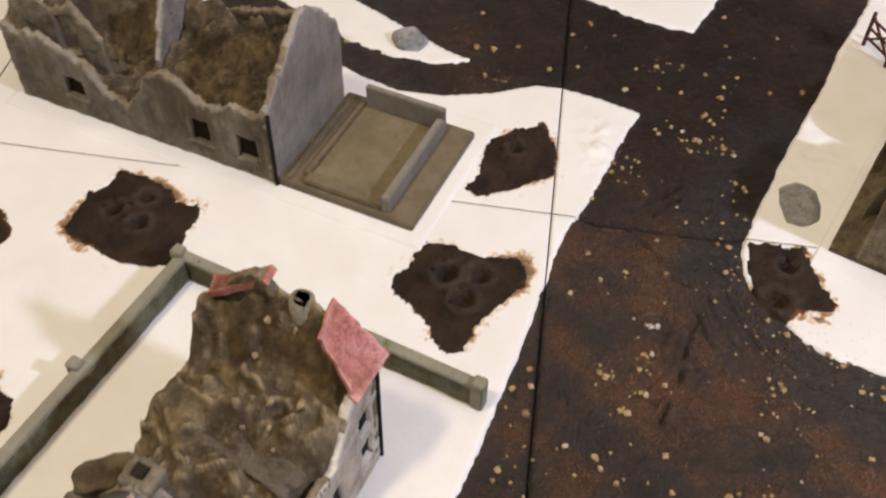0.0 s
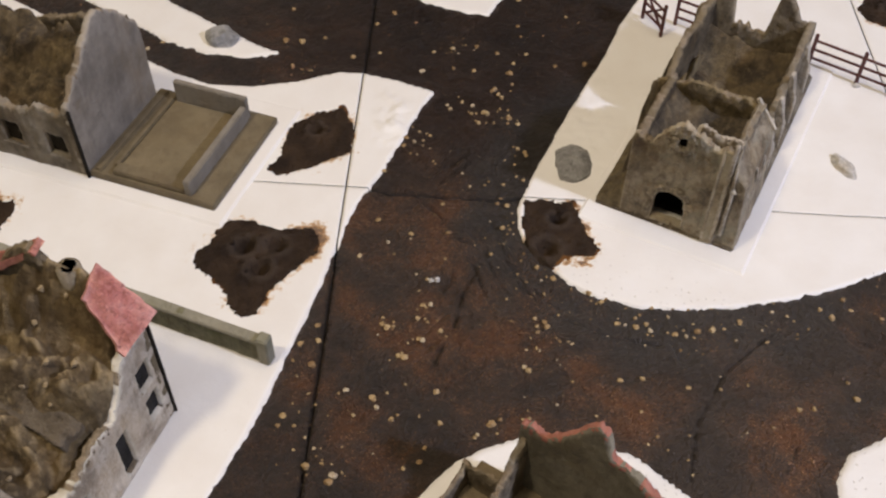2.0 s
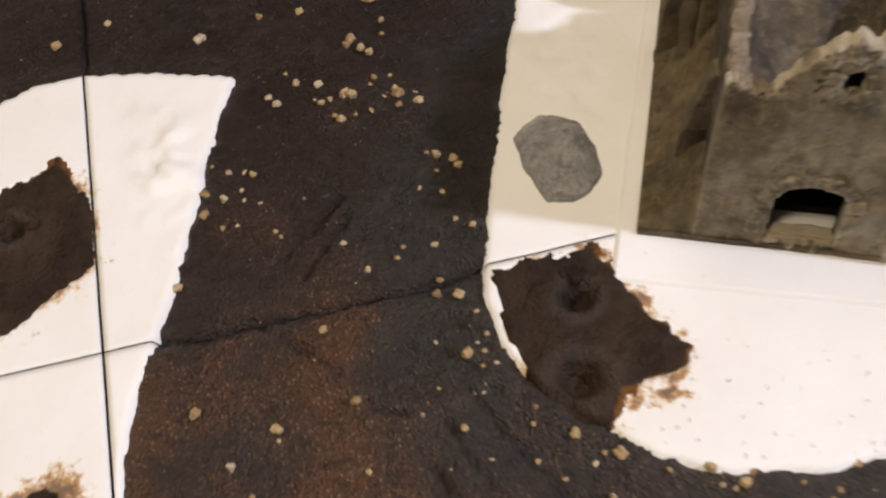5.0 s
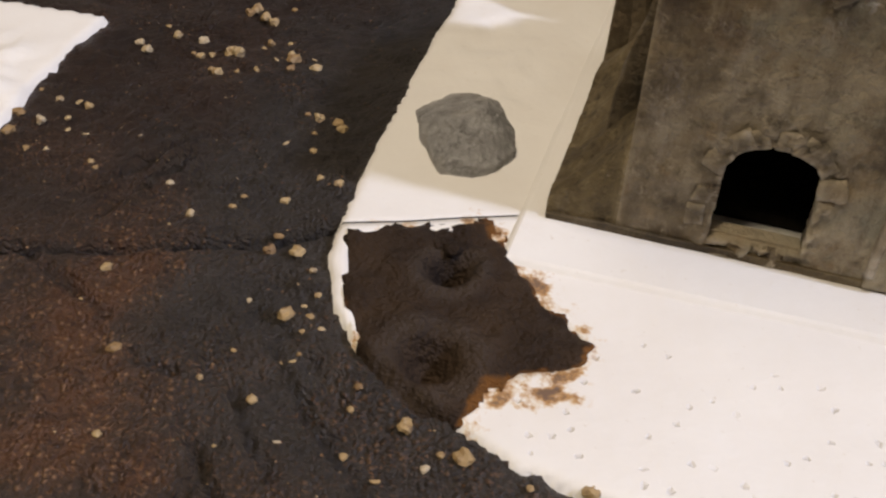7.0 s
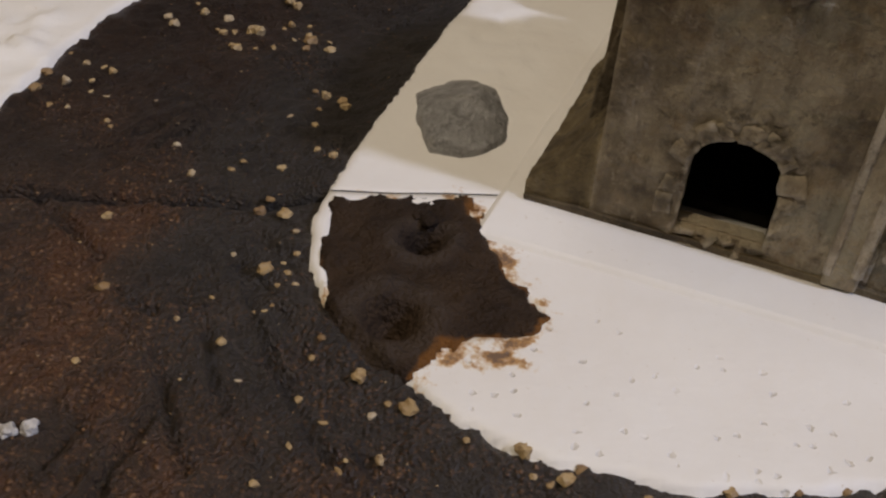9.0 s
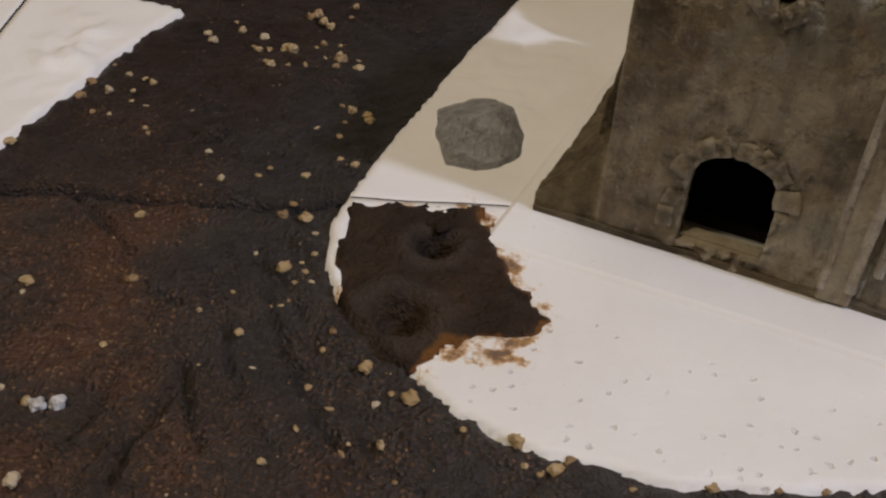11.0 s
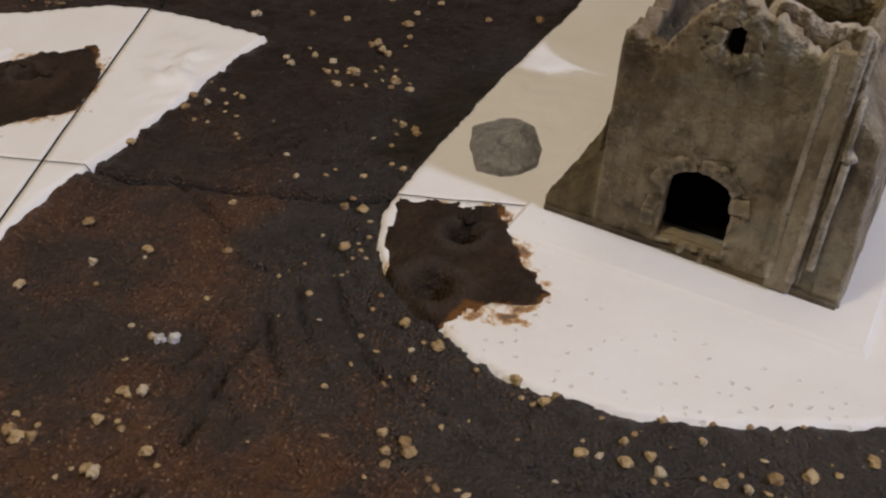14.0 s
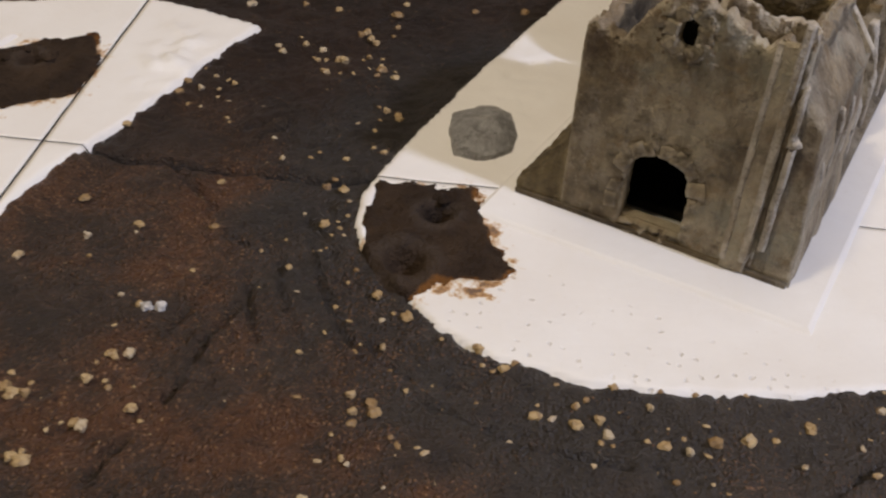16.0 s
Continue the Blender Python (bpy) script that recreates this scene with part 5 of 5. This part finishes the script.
# ---- garden wall, fences, rocks ----
def garden_wall():
    gw = base_of("garden_wall", -0.1645, -0.0640, 0.003, 0, "low olive-grey garden wall with square posts", "wall")
    runs = ((0.0, 0.0, 0.1420, -0.0512), (0.0006, 0.0008, -0.0585, -0.1702))
    for x0, y0, x1, y1 in runs:
        d = math.hypot(x1 - x0, y1 - y0)
        turn = math.degrees(math.atan2(y1 - y0, x1 - x0))
        verts, faces = ruin_wall(d, 0.0042, lambda s: 0.0130, step=0.0016, rough=0.0004, seed=d)
        put("wall_run", mesh_of("wall_run", verts, faces, WALLSTONE), gw, pose(x0, y0, 0, 0, 0, turn))
        part("coping", slab_box(0, d, -0.0006, 0.0048, 0.0126, 0.0146, 0.0004, 0), WALLTOP, gw, "pale olive coping", m=pose(x0, y0, 0, 0, 0, turn))
    for x, y, turn in ((0.0, 0.0, -20), (0.1405, -0.0507, -20), (-0.0240, -0.0622, -109)):
        part("post", slab_box(-0.0028, 0.0028, -0.0010, 0.0050, 0.0, 0.0170, 0.0006), WALLTOP, gw, m=pose(x, y, 0, 0, 0, turn))
    return gw


garden_wall()


def fence(x0, y0, x1, y1, posts, cross, label):
    fe = base_of("fence", x0, y0, 0.0032, 0, label, "fence", "brown fences")
    dx, dy = x1 - x0, y1 - y0
    for s in posts:
        part("post", fence_bar((dx * s, dy * s, 0), (dx * s, dy * s, 0.0225), 0.0010), FENCE, fe)
    for z in (0.006, 0.012, 0.018):
        part("rail", fence_bar((0, 0, z), (dx, dy, z)), FENCE, fe)
    if cross:
        part("brace", fence_bar((0, 0, 0.004), (dx, dy, 0.020)), FENCE, fe)
        part("brace", fence_bar((0, 0, 0.020), (dx, dy, 0.004)), FENCE, fe)
    return fe


fence(0.1693, 0.1600, 0.1787, 0.1412, (0, 1), True, "dark red-brown plastic fence gate with crossed braces")
fence(0.1889, 0.1540, 0.2020, 0.1460, (0, 1), False, "short dark red-brown plastic rail fence beside the chapel")
fence(0.2640, 0.1175, 0.3350, 0.0720, (0, 0.35, 0.68, 1), False, "long dark red-brown plastic rail fence beyond the chapel")


def flat_rock(x, y, z, sides, tall, seed, label):
    """A flat broken stone: steep sides at given turns and distances, a bevelled shoulder and a tilted top."""
    planes = [(Vector((math.cos(radians(a)) * 0.97, math.sin(radians(a)) * 0.97, 0.22)), d) for a, d in sides]
    planes += [(Vector((math.cos(radians(a)), math.sin(radians(a)), 1.25)).normalized(), d * 0.72) for a, d in sides[::2]]
    planes += [(Vector((0.30, -0.42, 1)).normalized(), tall), (Vector((-0.26, 0.34, 1)).normalized(), tall * 0.98), (Vector((0, 0, -1)), 0.002)]
    bm = bmesh.new()
    bmesh.ops.create_icosphere(bm, subdivisions=5, radius=1.0)
    for q in bm.verts:
        d = q.co.normalized()
        r = min(dist / d.dot(n) for n, dist in planes if d.dot(n) > 0.02)
        q.co = d * r * (1 + 0.05 * fbm(d.x * 2.2, d.y * 2.2, d.z * 2.2 + seed, 3) + 0.02 * fbm(d.x * 11, d.y * 11, d.z * 11 + seed, 2))
    me = bm_mesh("rock", bm, ROCK, True)
    me.set_sharp_from_angle(angle=radians(30))
    return tagged(put("rock", me, None, pose(x, y, z) @ Matrix.Scale(0.95, 4)), label, "rock", "loose rocks")


def rock(x, y, z, size, turn, seed, label, material, name="rock"):
    bm = bmesh.new()
    bmesh.ops.create_icosphere(bm, subdivisions=4, radius=0.5)
    for q in bm.verts:
        d = q.co.normalized()
        cut = min([1.0] + [0.82 / d.dot(n) for n in ROCK_FACES if d.dot(n) > 0.2])
        q.co *= cut * (1 + 0.12 * fbm(d.x * 1.5, d.y * 1.5, d.z * 1.5 + seed, 2) + 0.012 * fbm(d.x * 9, d.y * 9, d.z * 9 + seed))
        q.co = Vector((q.co.x * size[0], q.co.y * size[1], max(-0.3, q.co.z) * size[2]))
    me = bm_mesh(name, bm, material, True)
    me.set_sharp_from_angle(angle=radians(24))
    ob = put(name, me, None, pose(x, y, z, 0, 0, turn))
    return tagged(ob, label, "rock", "loose rocks")


ROCK_FACES = [Vector(v).normalized() for v in ((-0.22, -0.25, 0.95), (0.62, 0.42, 0.66), (-0.7, 0.6, 0.45), (0.5, -0.9, 0.3), (-0.8, -0.5, 0.4))]
flat_rock(0.1205, 0.0218, 0.0040, ((143, 0.0149), (92, 0.0172), (51, 0.0135), (14, 0.0102), (-7, 0.0094), (-45, 0.0108), (-76, 0.0124), (-109, 0.0130), (-168, 0.0098), (180, 0.0098)), 0.0060, 1.0, "flat grey angular rock lying on white ground")
rock(-0.0890, 0.1225, 0.0052, (0.0205, 0.0170, 0.0140), -10, 2.0, "small grey rock on the white tongue of ground", ROCK)
rock(0.2660, 0.0290, 0.0040, (0.0090, 0.0200, 0.0060), 25, 3.0, "pale whitish lump of plaster on white ground", LUMP, "plaster_lump")
rock(0.2884, 0.0992, 0.0036, (0.0050, 0.0040, 0.0030), 5, 4.0, "small white glue lump at a fence post foot", LUMP, "glue_lump")
# ---- the room that closes the place ----
def closed_room():
    for name, a in (("floor", (-2.2, 2.2, -2.2, 2.2, -0.82, -0.77)), ("ceiling", (-2.2, 2.2, -2.2, 2.2, 1.75, 1.80)), ("wall_north", (-2.2, 2.2, 2.2, 2.25, -0.77, 1.75)), ("wall_south", (-2.2, 2.2, -2.25, -2.2, -0.77, 1.75)), ("wall_east", (2.2, 2.25, -2.2, 2.2, -0.77, 1.75)), ("wall_west", (-2.25, -2.2, -2.2, 2.2, -0.77, 1.75))):
        ob = put(name, bm_mesh(name, slab_box(*a, bevel=0), ROOM))
        tagged(ob, "plain painted room " + name.split("_")[0], name.split("_")[0], "", "structure")
    table = base_of("table", 0, 0, -0.77, 0, "plain wooden table under the terrain boards", "table")
    part("tabletop", slab_box(-0.75, 0.75, -0.75, 0.75, 0.712, 0.750, 0.002), ROOM, table)
    for sx in (-0.7, 0.66):
        for sy in (-0.7, 0.66):
            part("leg", slab_box(sx, sx + 0.04, sy, sy + 0.04, 0, 0.712, 0.002), ROOM, table)


closed_room()


# ---- grit on the road, last ----
# grit: x, y in metres, size in millimetres
GRIT_STREET_SOUTH_WEST = [(-0.0140, -0.1455, 2.8), (-0.0123, -0.1402, 3.6), (-0.0068, -0.1453, 2.2), (-0.0056, -0.1383, 1.7), (0.0179, -0.1378, 2.4), (0.0347, -0.1387, 2.7), (0.0373, -0.1370, 2.1), (0.0417, -0.1632, 2.6), (0.0468, -0.1378, 1.8), (0.0481, -0.1603, 2.7), (0.0500, -0.1533, 2.9), (0.0560, -0.1408, 3.4), (0.0711, -0.1483, 2.2), (0.0723, -0.1463, 2.4), (0.0782, -0.1392, 4.6), (0.0808, -0.1455, 1.8), (0.0821, -0.1372, 2.7), (0.0919, -0.1370, 2.0), (0.0949, -0.1366, 2.1), (0.1455, -0.1467, 2.0), (0.1499, -0.1424, 2.3), (0.1535, -0.1494, 1.5), (0.1614, -0.1543, 1.8), (0.1631, -0.1605, 2.2), (0.1640, -0.1410, 1.6), (0.1889, -0.1387, 1.7), (0.2008, -0.1353, 2.5), (-0.0119, -0.1123, 2.1)]
GRIT_STREET_SOUTH = [(-0.0091, -0.1200, 1.7), (-0.0091, -0.1337, 1.5), (-0.0031, -0.1130, 4.1), (-0.0027, -0.1283, 2.0), (0.0011, -0.1339, 2.0), (0.0103, -0.1273, 2.0), (0.0136, -0.1259, 2.5), (0.0257, -0.1295, 3.7), (0.0281, -0.1346, 3.6), (0.0315, -0.1080, 1.4), (0.0320, -0.1259, 2.1), (0.0355, -0.1059, 3.0), (0.0380, -0.1066, 4.1), (0.0397, -0.1214, 1.6), (0.0534, -0.1247, 3.3), (0.0927, -0.1084, 2.5), (0.0930, -0.1245, 1.3), (0.0941, -0.1324, 1.5), (0.0949, -0.1110, 3.1), (0.1072, -0.1285, 2.0), (0.1093, -0.1063, 1.3), (0.1145, -0.1157, 1.7), (0.1358, -0.1149, 2.4), (0.1438, -0.1305, 2.3), (0.1463, -0.1127, 3.5), (0.1666, -0.1166, 2.6), (0.1804, -0.1174, 2.1), (0.1812, -0.1097, 1.7)]
GRIT_STREET_SOUTH_EAST = [(0.1931, -0.1140, 2.1), (0.2135, -0.1259, 3.4), (0.2203, -0.1251, 3.0), (0.2382, -0.1106, 2.2), (0.2408, -0.1183, 3.0), (-0.0100, -0.1017, 3.2), (-0.0034, -0.0910, 2.7), (-0.0022, -0.0987, 2.7), (0.0249, -0.0941, 1.8), (0.0265, -0.0839, 2.2), (0.0266, -0.0875, 3.2), (0.0288, -0.0894, 4.4), (0.0316, -0.0894, 2.8), (0.0316, -0.0863, 1.9), (0.0368, -0.1038, 1.9), (0.0392, -0.0978, 1.7), (0.0415, -0.0957, 1.5), (0.0423, -0.0778, 1.5), (0.0429, -0.0846, 3.2), (0.0442, -0.0950, 2.6), (0.0449, -0.0757, 2.4), (0.0461, -0.0963, 2.9), (0.0464, -0.0836, 1.7), (0.0465, -0.0772, 2.1), (0.0476, -0.0855, 2.1), (0.0523, -0.0834, 1.1), (0.0539, -0.0903, 2.5), (0.0568, -0.0930, 2.0)]
GRIT_KERB_WEST = [(0.0717, -0.0761, 0.8), (0.0725, -0.0863, 0.8), (0.0872, -0.0831, 1.9), (0.0940, -0.0983, 2.2), (0.0959, -0.0928, 1.5), (0.0979, -0.0809, 2.9), (0.0986, -0.0977, 2.1), (0.0990, -0.0856, 2.9), (0.0994, -0.0886, 3.0), (0.1001, -0.0994, 1.9), (0.1027, -0.0833, 2.8), (0.1036, -0.0857, 3.0), (0.1078, -0.0920, 1.7), (0.1079, -0.1040, 1.2), (0.1093, -0.0937, 2.2), (0.1094, -0.0777, 1.9), (0.1134, -0.0939, 1.5), (0.1148, -0.0756, 1.1), (0.1150, -0.0956, 2.2), (0.1246, -0.0800, 1.5), (0.1371, -0.0816, 2.8), (0.1374, -0.0788, 1.5), (0.1381, -0.0903, 0.8), (0.1404, -0.0827, 2.2), (0.1453, -0.0792, 2.4), (0.1453, -0.0842, 2.8), (0.1476, -0.0773, 2.1), (0.1501, -0.0824, 3.0)]
GRIT_KERB = [(0.1503, -0.0883, 1.9), (0.1520, -0.0851, 3.5), (0.1528, -0.0885, 1.6), (0.1546, -0.0791, 0.8), (0.1599, -0.0867, 1.9), (0.1611, -0.0778, 2.3), (0.1633, -0.0872, 2.6), (0.1646, -0.0821, 1.1), (0.1676, -0.0844, 1.6), (0.1687, -0.0878, 2.6), (0.1721, -0.0884, 2.2), (0.1725, -0.0814, 1.8), (0.1743, -0.0851, 3.7), (0.1752, -0.0890, 0.8), (0.1808, -0.0838, 3.7), (0.1858, -0.0805, 1.1), (0.1869, -0.0825, 2.1), (0.1916, -0.0888, 1.9), (0.1948, -0.0781, 2.9), (0.0118, -0.0457, 2.6), (0.0406, -0.0563, 2.2), (0.0425, -0.0667, 1.7), (0.0459, -0.0596, 2.3), (0.0486, -0.0746, 2.5), (0.0543, -0.0455, 2.2), (0.0680, -0.0618, 0.7), (0.0715, -0.0502, 0.9), (0.0806, -0.0505, 1.4)]
GRIT_KERB_EAST = [(0.0848, -0.0698, 2.0), (0.0895, -0.0637, 1.5), (0.0901, -0.0532, 1.9), (0.0943, -0.0592, 1.8), (0.0997, -0.0501, 2.5), (0.1016, -0.0576, 2.1), (0.1041, -0.0562, 1.8), (0.1054, -0.0728, 1.2), (0.1074, -0.0570, 3.6), (0.1157, -0.0638, 1.8), (0.1244, -0.0656, 3.5), (0.1252, -0.0696, 1.5), (0.1275, -0.0710, 1.7), (0.1301, -0.0705, 3.1), (0.1324, -0.0687, 2.7), (0.1413, -0.0738, 1.5), (0.1532, -0.0729, 2.4), (0.1634, -0.0734, 1.8), (0.1710, -0.0729, 2.0), (0.1816, -0.0726, 1.5), (0.2105, -0.0723, 2.8), (0.2121, -0.0677, 1.4), (0.2340, -0.0689, 2.8), (0.2391, -0.0723, 4.1), (0.2459, -0.0630, 3.3), (0.2493, -0.0681, 2.3), (0.0187, -0.0204, 2.7), (0.0250, -0.0358, 2.6)]
GRIT_CROSSING_SOUTH = [(0.0288, -0.0443, 2.0), (0.0363, -0.0326, 1.3), (0.0364, -0.0299, 2.6), (0.0550, -0.0280, 2.3), (0.0687, -0.0356, 1.4), (0.0738, -0.0302, 1.2), (0.0769, -0.0416, 2.2), (0.0811, -0.0341, 1.7), (0.0823, -0.0237, 3.0), (0.0833, -0.0347, 1.4), (0.0844, -0.0324, 1.2), (0.0850, -0.0281, 1.5), (0.0856, -0.0214, 1.6), (0.0864, -0.0241, 1.9), (0.0880, -0.0208, 1.5), (0.0881, -0.0286, 1.8), (0.0918, -0.0447, 1.7), (0.0933, -0.0415, 1.7), (0.0763, -0.0181, 1.5), (0.0187, 0.0136, 2.7), (0.0432, 0.0124, 0.6), (0.0476, -0.0140, 1.4), (0.0514, -0.0068, 2.3), (0.0615, 0.0034, 0.7), (0.0651, 0.0066, 2.3), (0.0730, 0.0075, 2.2), (0.0751, 0.0101, 1.8), (0.0797, -0.0052, 3.2)]
GRIT_CROSSING = [(0.0814, -0.0017, 2.2), (0.0830, 0.0090, 2.5), (0.0848, -0.0072, 3.0), (0.0874, -0.0141, 1.9), (0.0899, 0.0145, 2.0), (0.0934, 0.0107, 2.4), (0.0213, 0.0434, 2.0), (0.0281, 0.0340, 2.5), (0.0290, 0.0407, 2.5), (0.0320, 0.0295, 2.1), (0.0335, 0.0382, 2.7), (0.0357, 0.0294, 1.5), (0.0383, 0.0383, 1.7), (0.0383, 0.0408, 1.9), (0.0424, 0.0360, 1.7), (0.0448, 0.0251, 1.9), (0.0459, 0.0230, 1.7), (0.0538, 0.0331, 1.2), (0.0609, 0.0159, 2.0), (0.0835, 0.0268, 1.9), (0.0883, 0.0386, 2.0), (0.0889, 0.0240, 2.1), (0.0893, 0.0323, 1.7), (0.0906, 0.0376, 2.5), (0.0946, 0.0345, 2.5), (0.0953, 0.0315, 2.4), (0.0320, 0.0499, 1.6), (0.0359, 0.0474, 2.2)]
GRIT_CROSSING_NORTH = [(0.0400, 0.0468, 2.0), (0.0419, 0.0456, 2.5), (0.0505, 0.0713, 2.8), (0.0524, 0.0686, 2.6), (0.0588, 0.0747, 3.0), (0.0629, 0.0674, 1.7), (0.0646, 0.0657, 2.6), (0.0647, 0.0732, 2.7), (0.0672, 0.0664, 2.2), (0.0672, 0.0597, 2.1), (0.0688, 0.0574, 2.6), (0.0714, 0.0671, 3.9), (0.0729, 0.0586, 1.7), (0.0735, 0.0655, 4.8), (0.0774, 0.0579, 2.1), (0.0791, 0.0681, 1.8), (0.0808, 0.0704, 2.5), (0.0819, 0.0622, 1.7), (0.0851, 0.0579, 2.6), (0.0853, 0.0645, 2.4), (0.0853, 0.0699, 1.8), (0.0862, 0.0625, 4.4), (0.0907, 0.0605, 1.5), (0.0908, 0.0579, 2.6), (0.0343, 0.1020, 3.9), (0.0566, 0.0792, 1.8), (0.0757, 0.0859, 3.4), (0.0773, 0.0884, 4.9)]
GRIT_STREET_NORTH = [(0.0794, 0.0834, 3.6), (0.0815, 0.0813, 3.4), (0.0861, 0.1032, 4.6), (0.0868, 0.0876, 2.1), (0.0876, 0.0922, 2.7), (-0.1327, 0.1132, 4.0), (-0.1251, 0.1200, 2.4), (-0.0506, 0.1260, 5.2), (-0.0409, 0.1269, 6.4), (-0.0272, 0.1319, 2.9), (-0.0084, 0.1134, 3.9), (0.0074, 0.1187, 2.4), (0.0527, 0.1063, 2.8), (0.0647, 0.1055, 2.8), (0.0886, 0.1127, 2.7), (0.0964, 0.1223, 2.8), (0.1134, 0.1116, 2.7), (0.1312, 0.1144, 4.3), (-0.0510, 0.1599, 3.0), (0.0034, 0.1489, 2.9), (0.0133, 0.1604, 4.2), (0.0915, 0.1506, 2.9), (0.0932, 0.1408, 2.8), (0.1218, 0.1634, 2.5), (0.0919, 0.1793, 2.9)]


def board_of(x, y):
    return boards[max(-2, min(1, math.floor(x / TILE))), max(-2, min(1, math.floor((y - SLOPE * x) / TILE)))]


def grit():
    rng = random.Random(5)
    shapes = []
    for k in range(9):
        bm = chip((rng.uniform(0.85, 1.25), rng.uniform(0.7, 1.0), rng.uniform(0.5, 0.75)), k * 1.7, 2 if k < 3 else 1)
        shapes.append(bm_mesh("pebble", bm, PEBBLE))
    placed = []
    for spots in (GRIT_STREET_SOUTH_WEST, GRIT_STREET_SOUTH, GRIT_STREET_SOUTH_EAST, GRIT_KERB_WEST, GRIT_KERB, GRIT_KERB_EAST, GRIT_CROSSING_SOUTH, GRIT_CROSSING, GRIT_CROSSING_NORTH, GRIT_STREET_NORTH):
        placed += [(x, y, (mm if mm < 2.6 else 2.6 + 0.6 * (mm - 2.6)) / 1000) for x, y, mm in spots]
    kerb = [(0.150, -0.084), (0.164, -0.089), (0.178, -0.086), (0.205, -0.080), (0.232, -0.070), (0.120, -0.073), (0.102, -0.060)]
    centres = [(rng.uniform(-0.05, 0.30), rng.uniform(-0.20, 0.20)) for k in range(38)]
    extra = []
    while len(extra) < 300:
        by_kerb = rng.random() < 0.05
        if by_kerb:
            cx, cy = rng.choice(kerb)
            x, y = rng.gauss(cx, 0.012), rng.gauss(cy, 0.005)
        elif rng.random() < 0.55:
            cx, cy = rng.choice(centres)
            x, y = rng.gauss(cx, 0.010), rng.gauss(cy, 0.008)
        else:
            x, y = rng.uniform(-0.34, 0.40), rng.uniform(-0.26, 0.28)
        if max(poly_dist(x, y, ring) for ring in PLATEAUS) > -0.002:
            continue
        if poly_dist(x, y, PATCHES[2][1]) > -0.002:
            continue
        near = any(math.hypot(x - px, y - py) < 0.006 for px, py, s in placed)
        central = -0.02 < x < 0.26 and -0.15 < y < 0.12
        if near or (central and not by_kerb and rng.random() < 0.96):
            continue
        extra.append((x, y, min(0.0022 if by_kerb else 0.0034, 0.0011 * math.exp(abs(rng.gauss(0, 0.5))))))
    extra.sort(key=lambda p: math.hypot(p[0] - 0.08, p[1] + 0.03))
    singles, rest = placed + extra[:60], extra[60:]
    for x, y, s in singles:
        ob = put("pebble", rng.choice(shapes[:3] if s > 0.0022 else shapes[3:]), board_of(x, y))
        s *= 0.93
        ob.matrix_basis = pose(x, y, surface(x, y) + s * 0.14, 0, 0, rng.uniform(0, 360)) @ Matrix.Diagonal((s, s, s * rng.uniform(0.8, 1.1), 1))
    # the farther and finer grit, joined
    verts, faces = [], []
    fine = [(rng.uniform(-0.05, 0.30), rng.uniform(-0.20, 0.22), rng.uniform(0.00022, 0.0006)) for k in range(7500)]
    fine = [p for p in fine if max(poly_dist(p[0], p[1], ring) for ring in PLATEAUS) < -0.001 and poly_dist(p[0], p[1], PATCHES[2][1]) < -0.001]
    for x, y, s in rest + fine:
        me = shapes[3 + rng.randrange(6)]
        m = pose(x, y, surface(x, y) + s * 0.14, 0, 0, rng.uniform(0, 360))
        n = len(verts)
        verts += [tuple(m @ (v.co * s)) for v in me.vertices]
        faces += [[n + q for q in p.vertices] for p in me.polygons]
    ob = put("fine_grit", mesh_of("fine_grit", verts, faces, GRIT, False))
    tagged(ob, "scattered fine pale and brown grit on the muddy road", "gravel", "", "stuff")


grit()
for k, (x, y, s) in enumerate(((0.0478, -0.0603, 0.0028), (0.0508, -0.0596, 0.0027))):
    bm = chip((s, s * 0.9, s * 0.7), 60 + k, 3)
    ob = put("plaster_crumb", bm_mesh("plaster_crumb", bm, LUMP, True), None, pose(x, y, 0.0008, 0, 0, 40 * k))
    tagged(ob, "small white plaster crumb lying on the road", "crumb", "plaster crumbs")
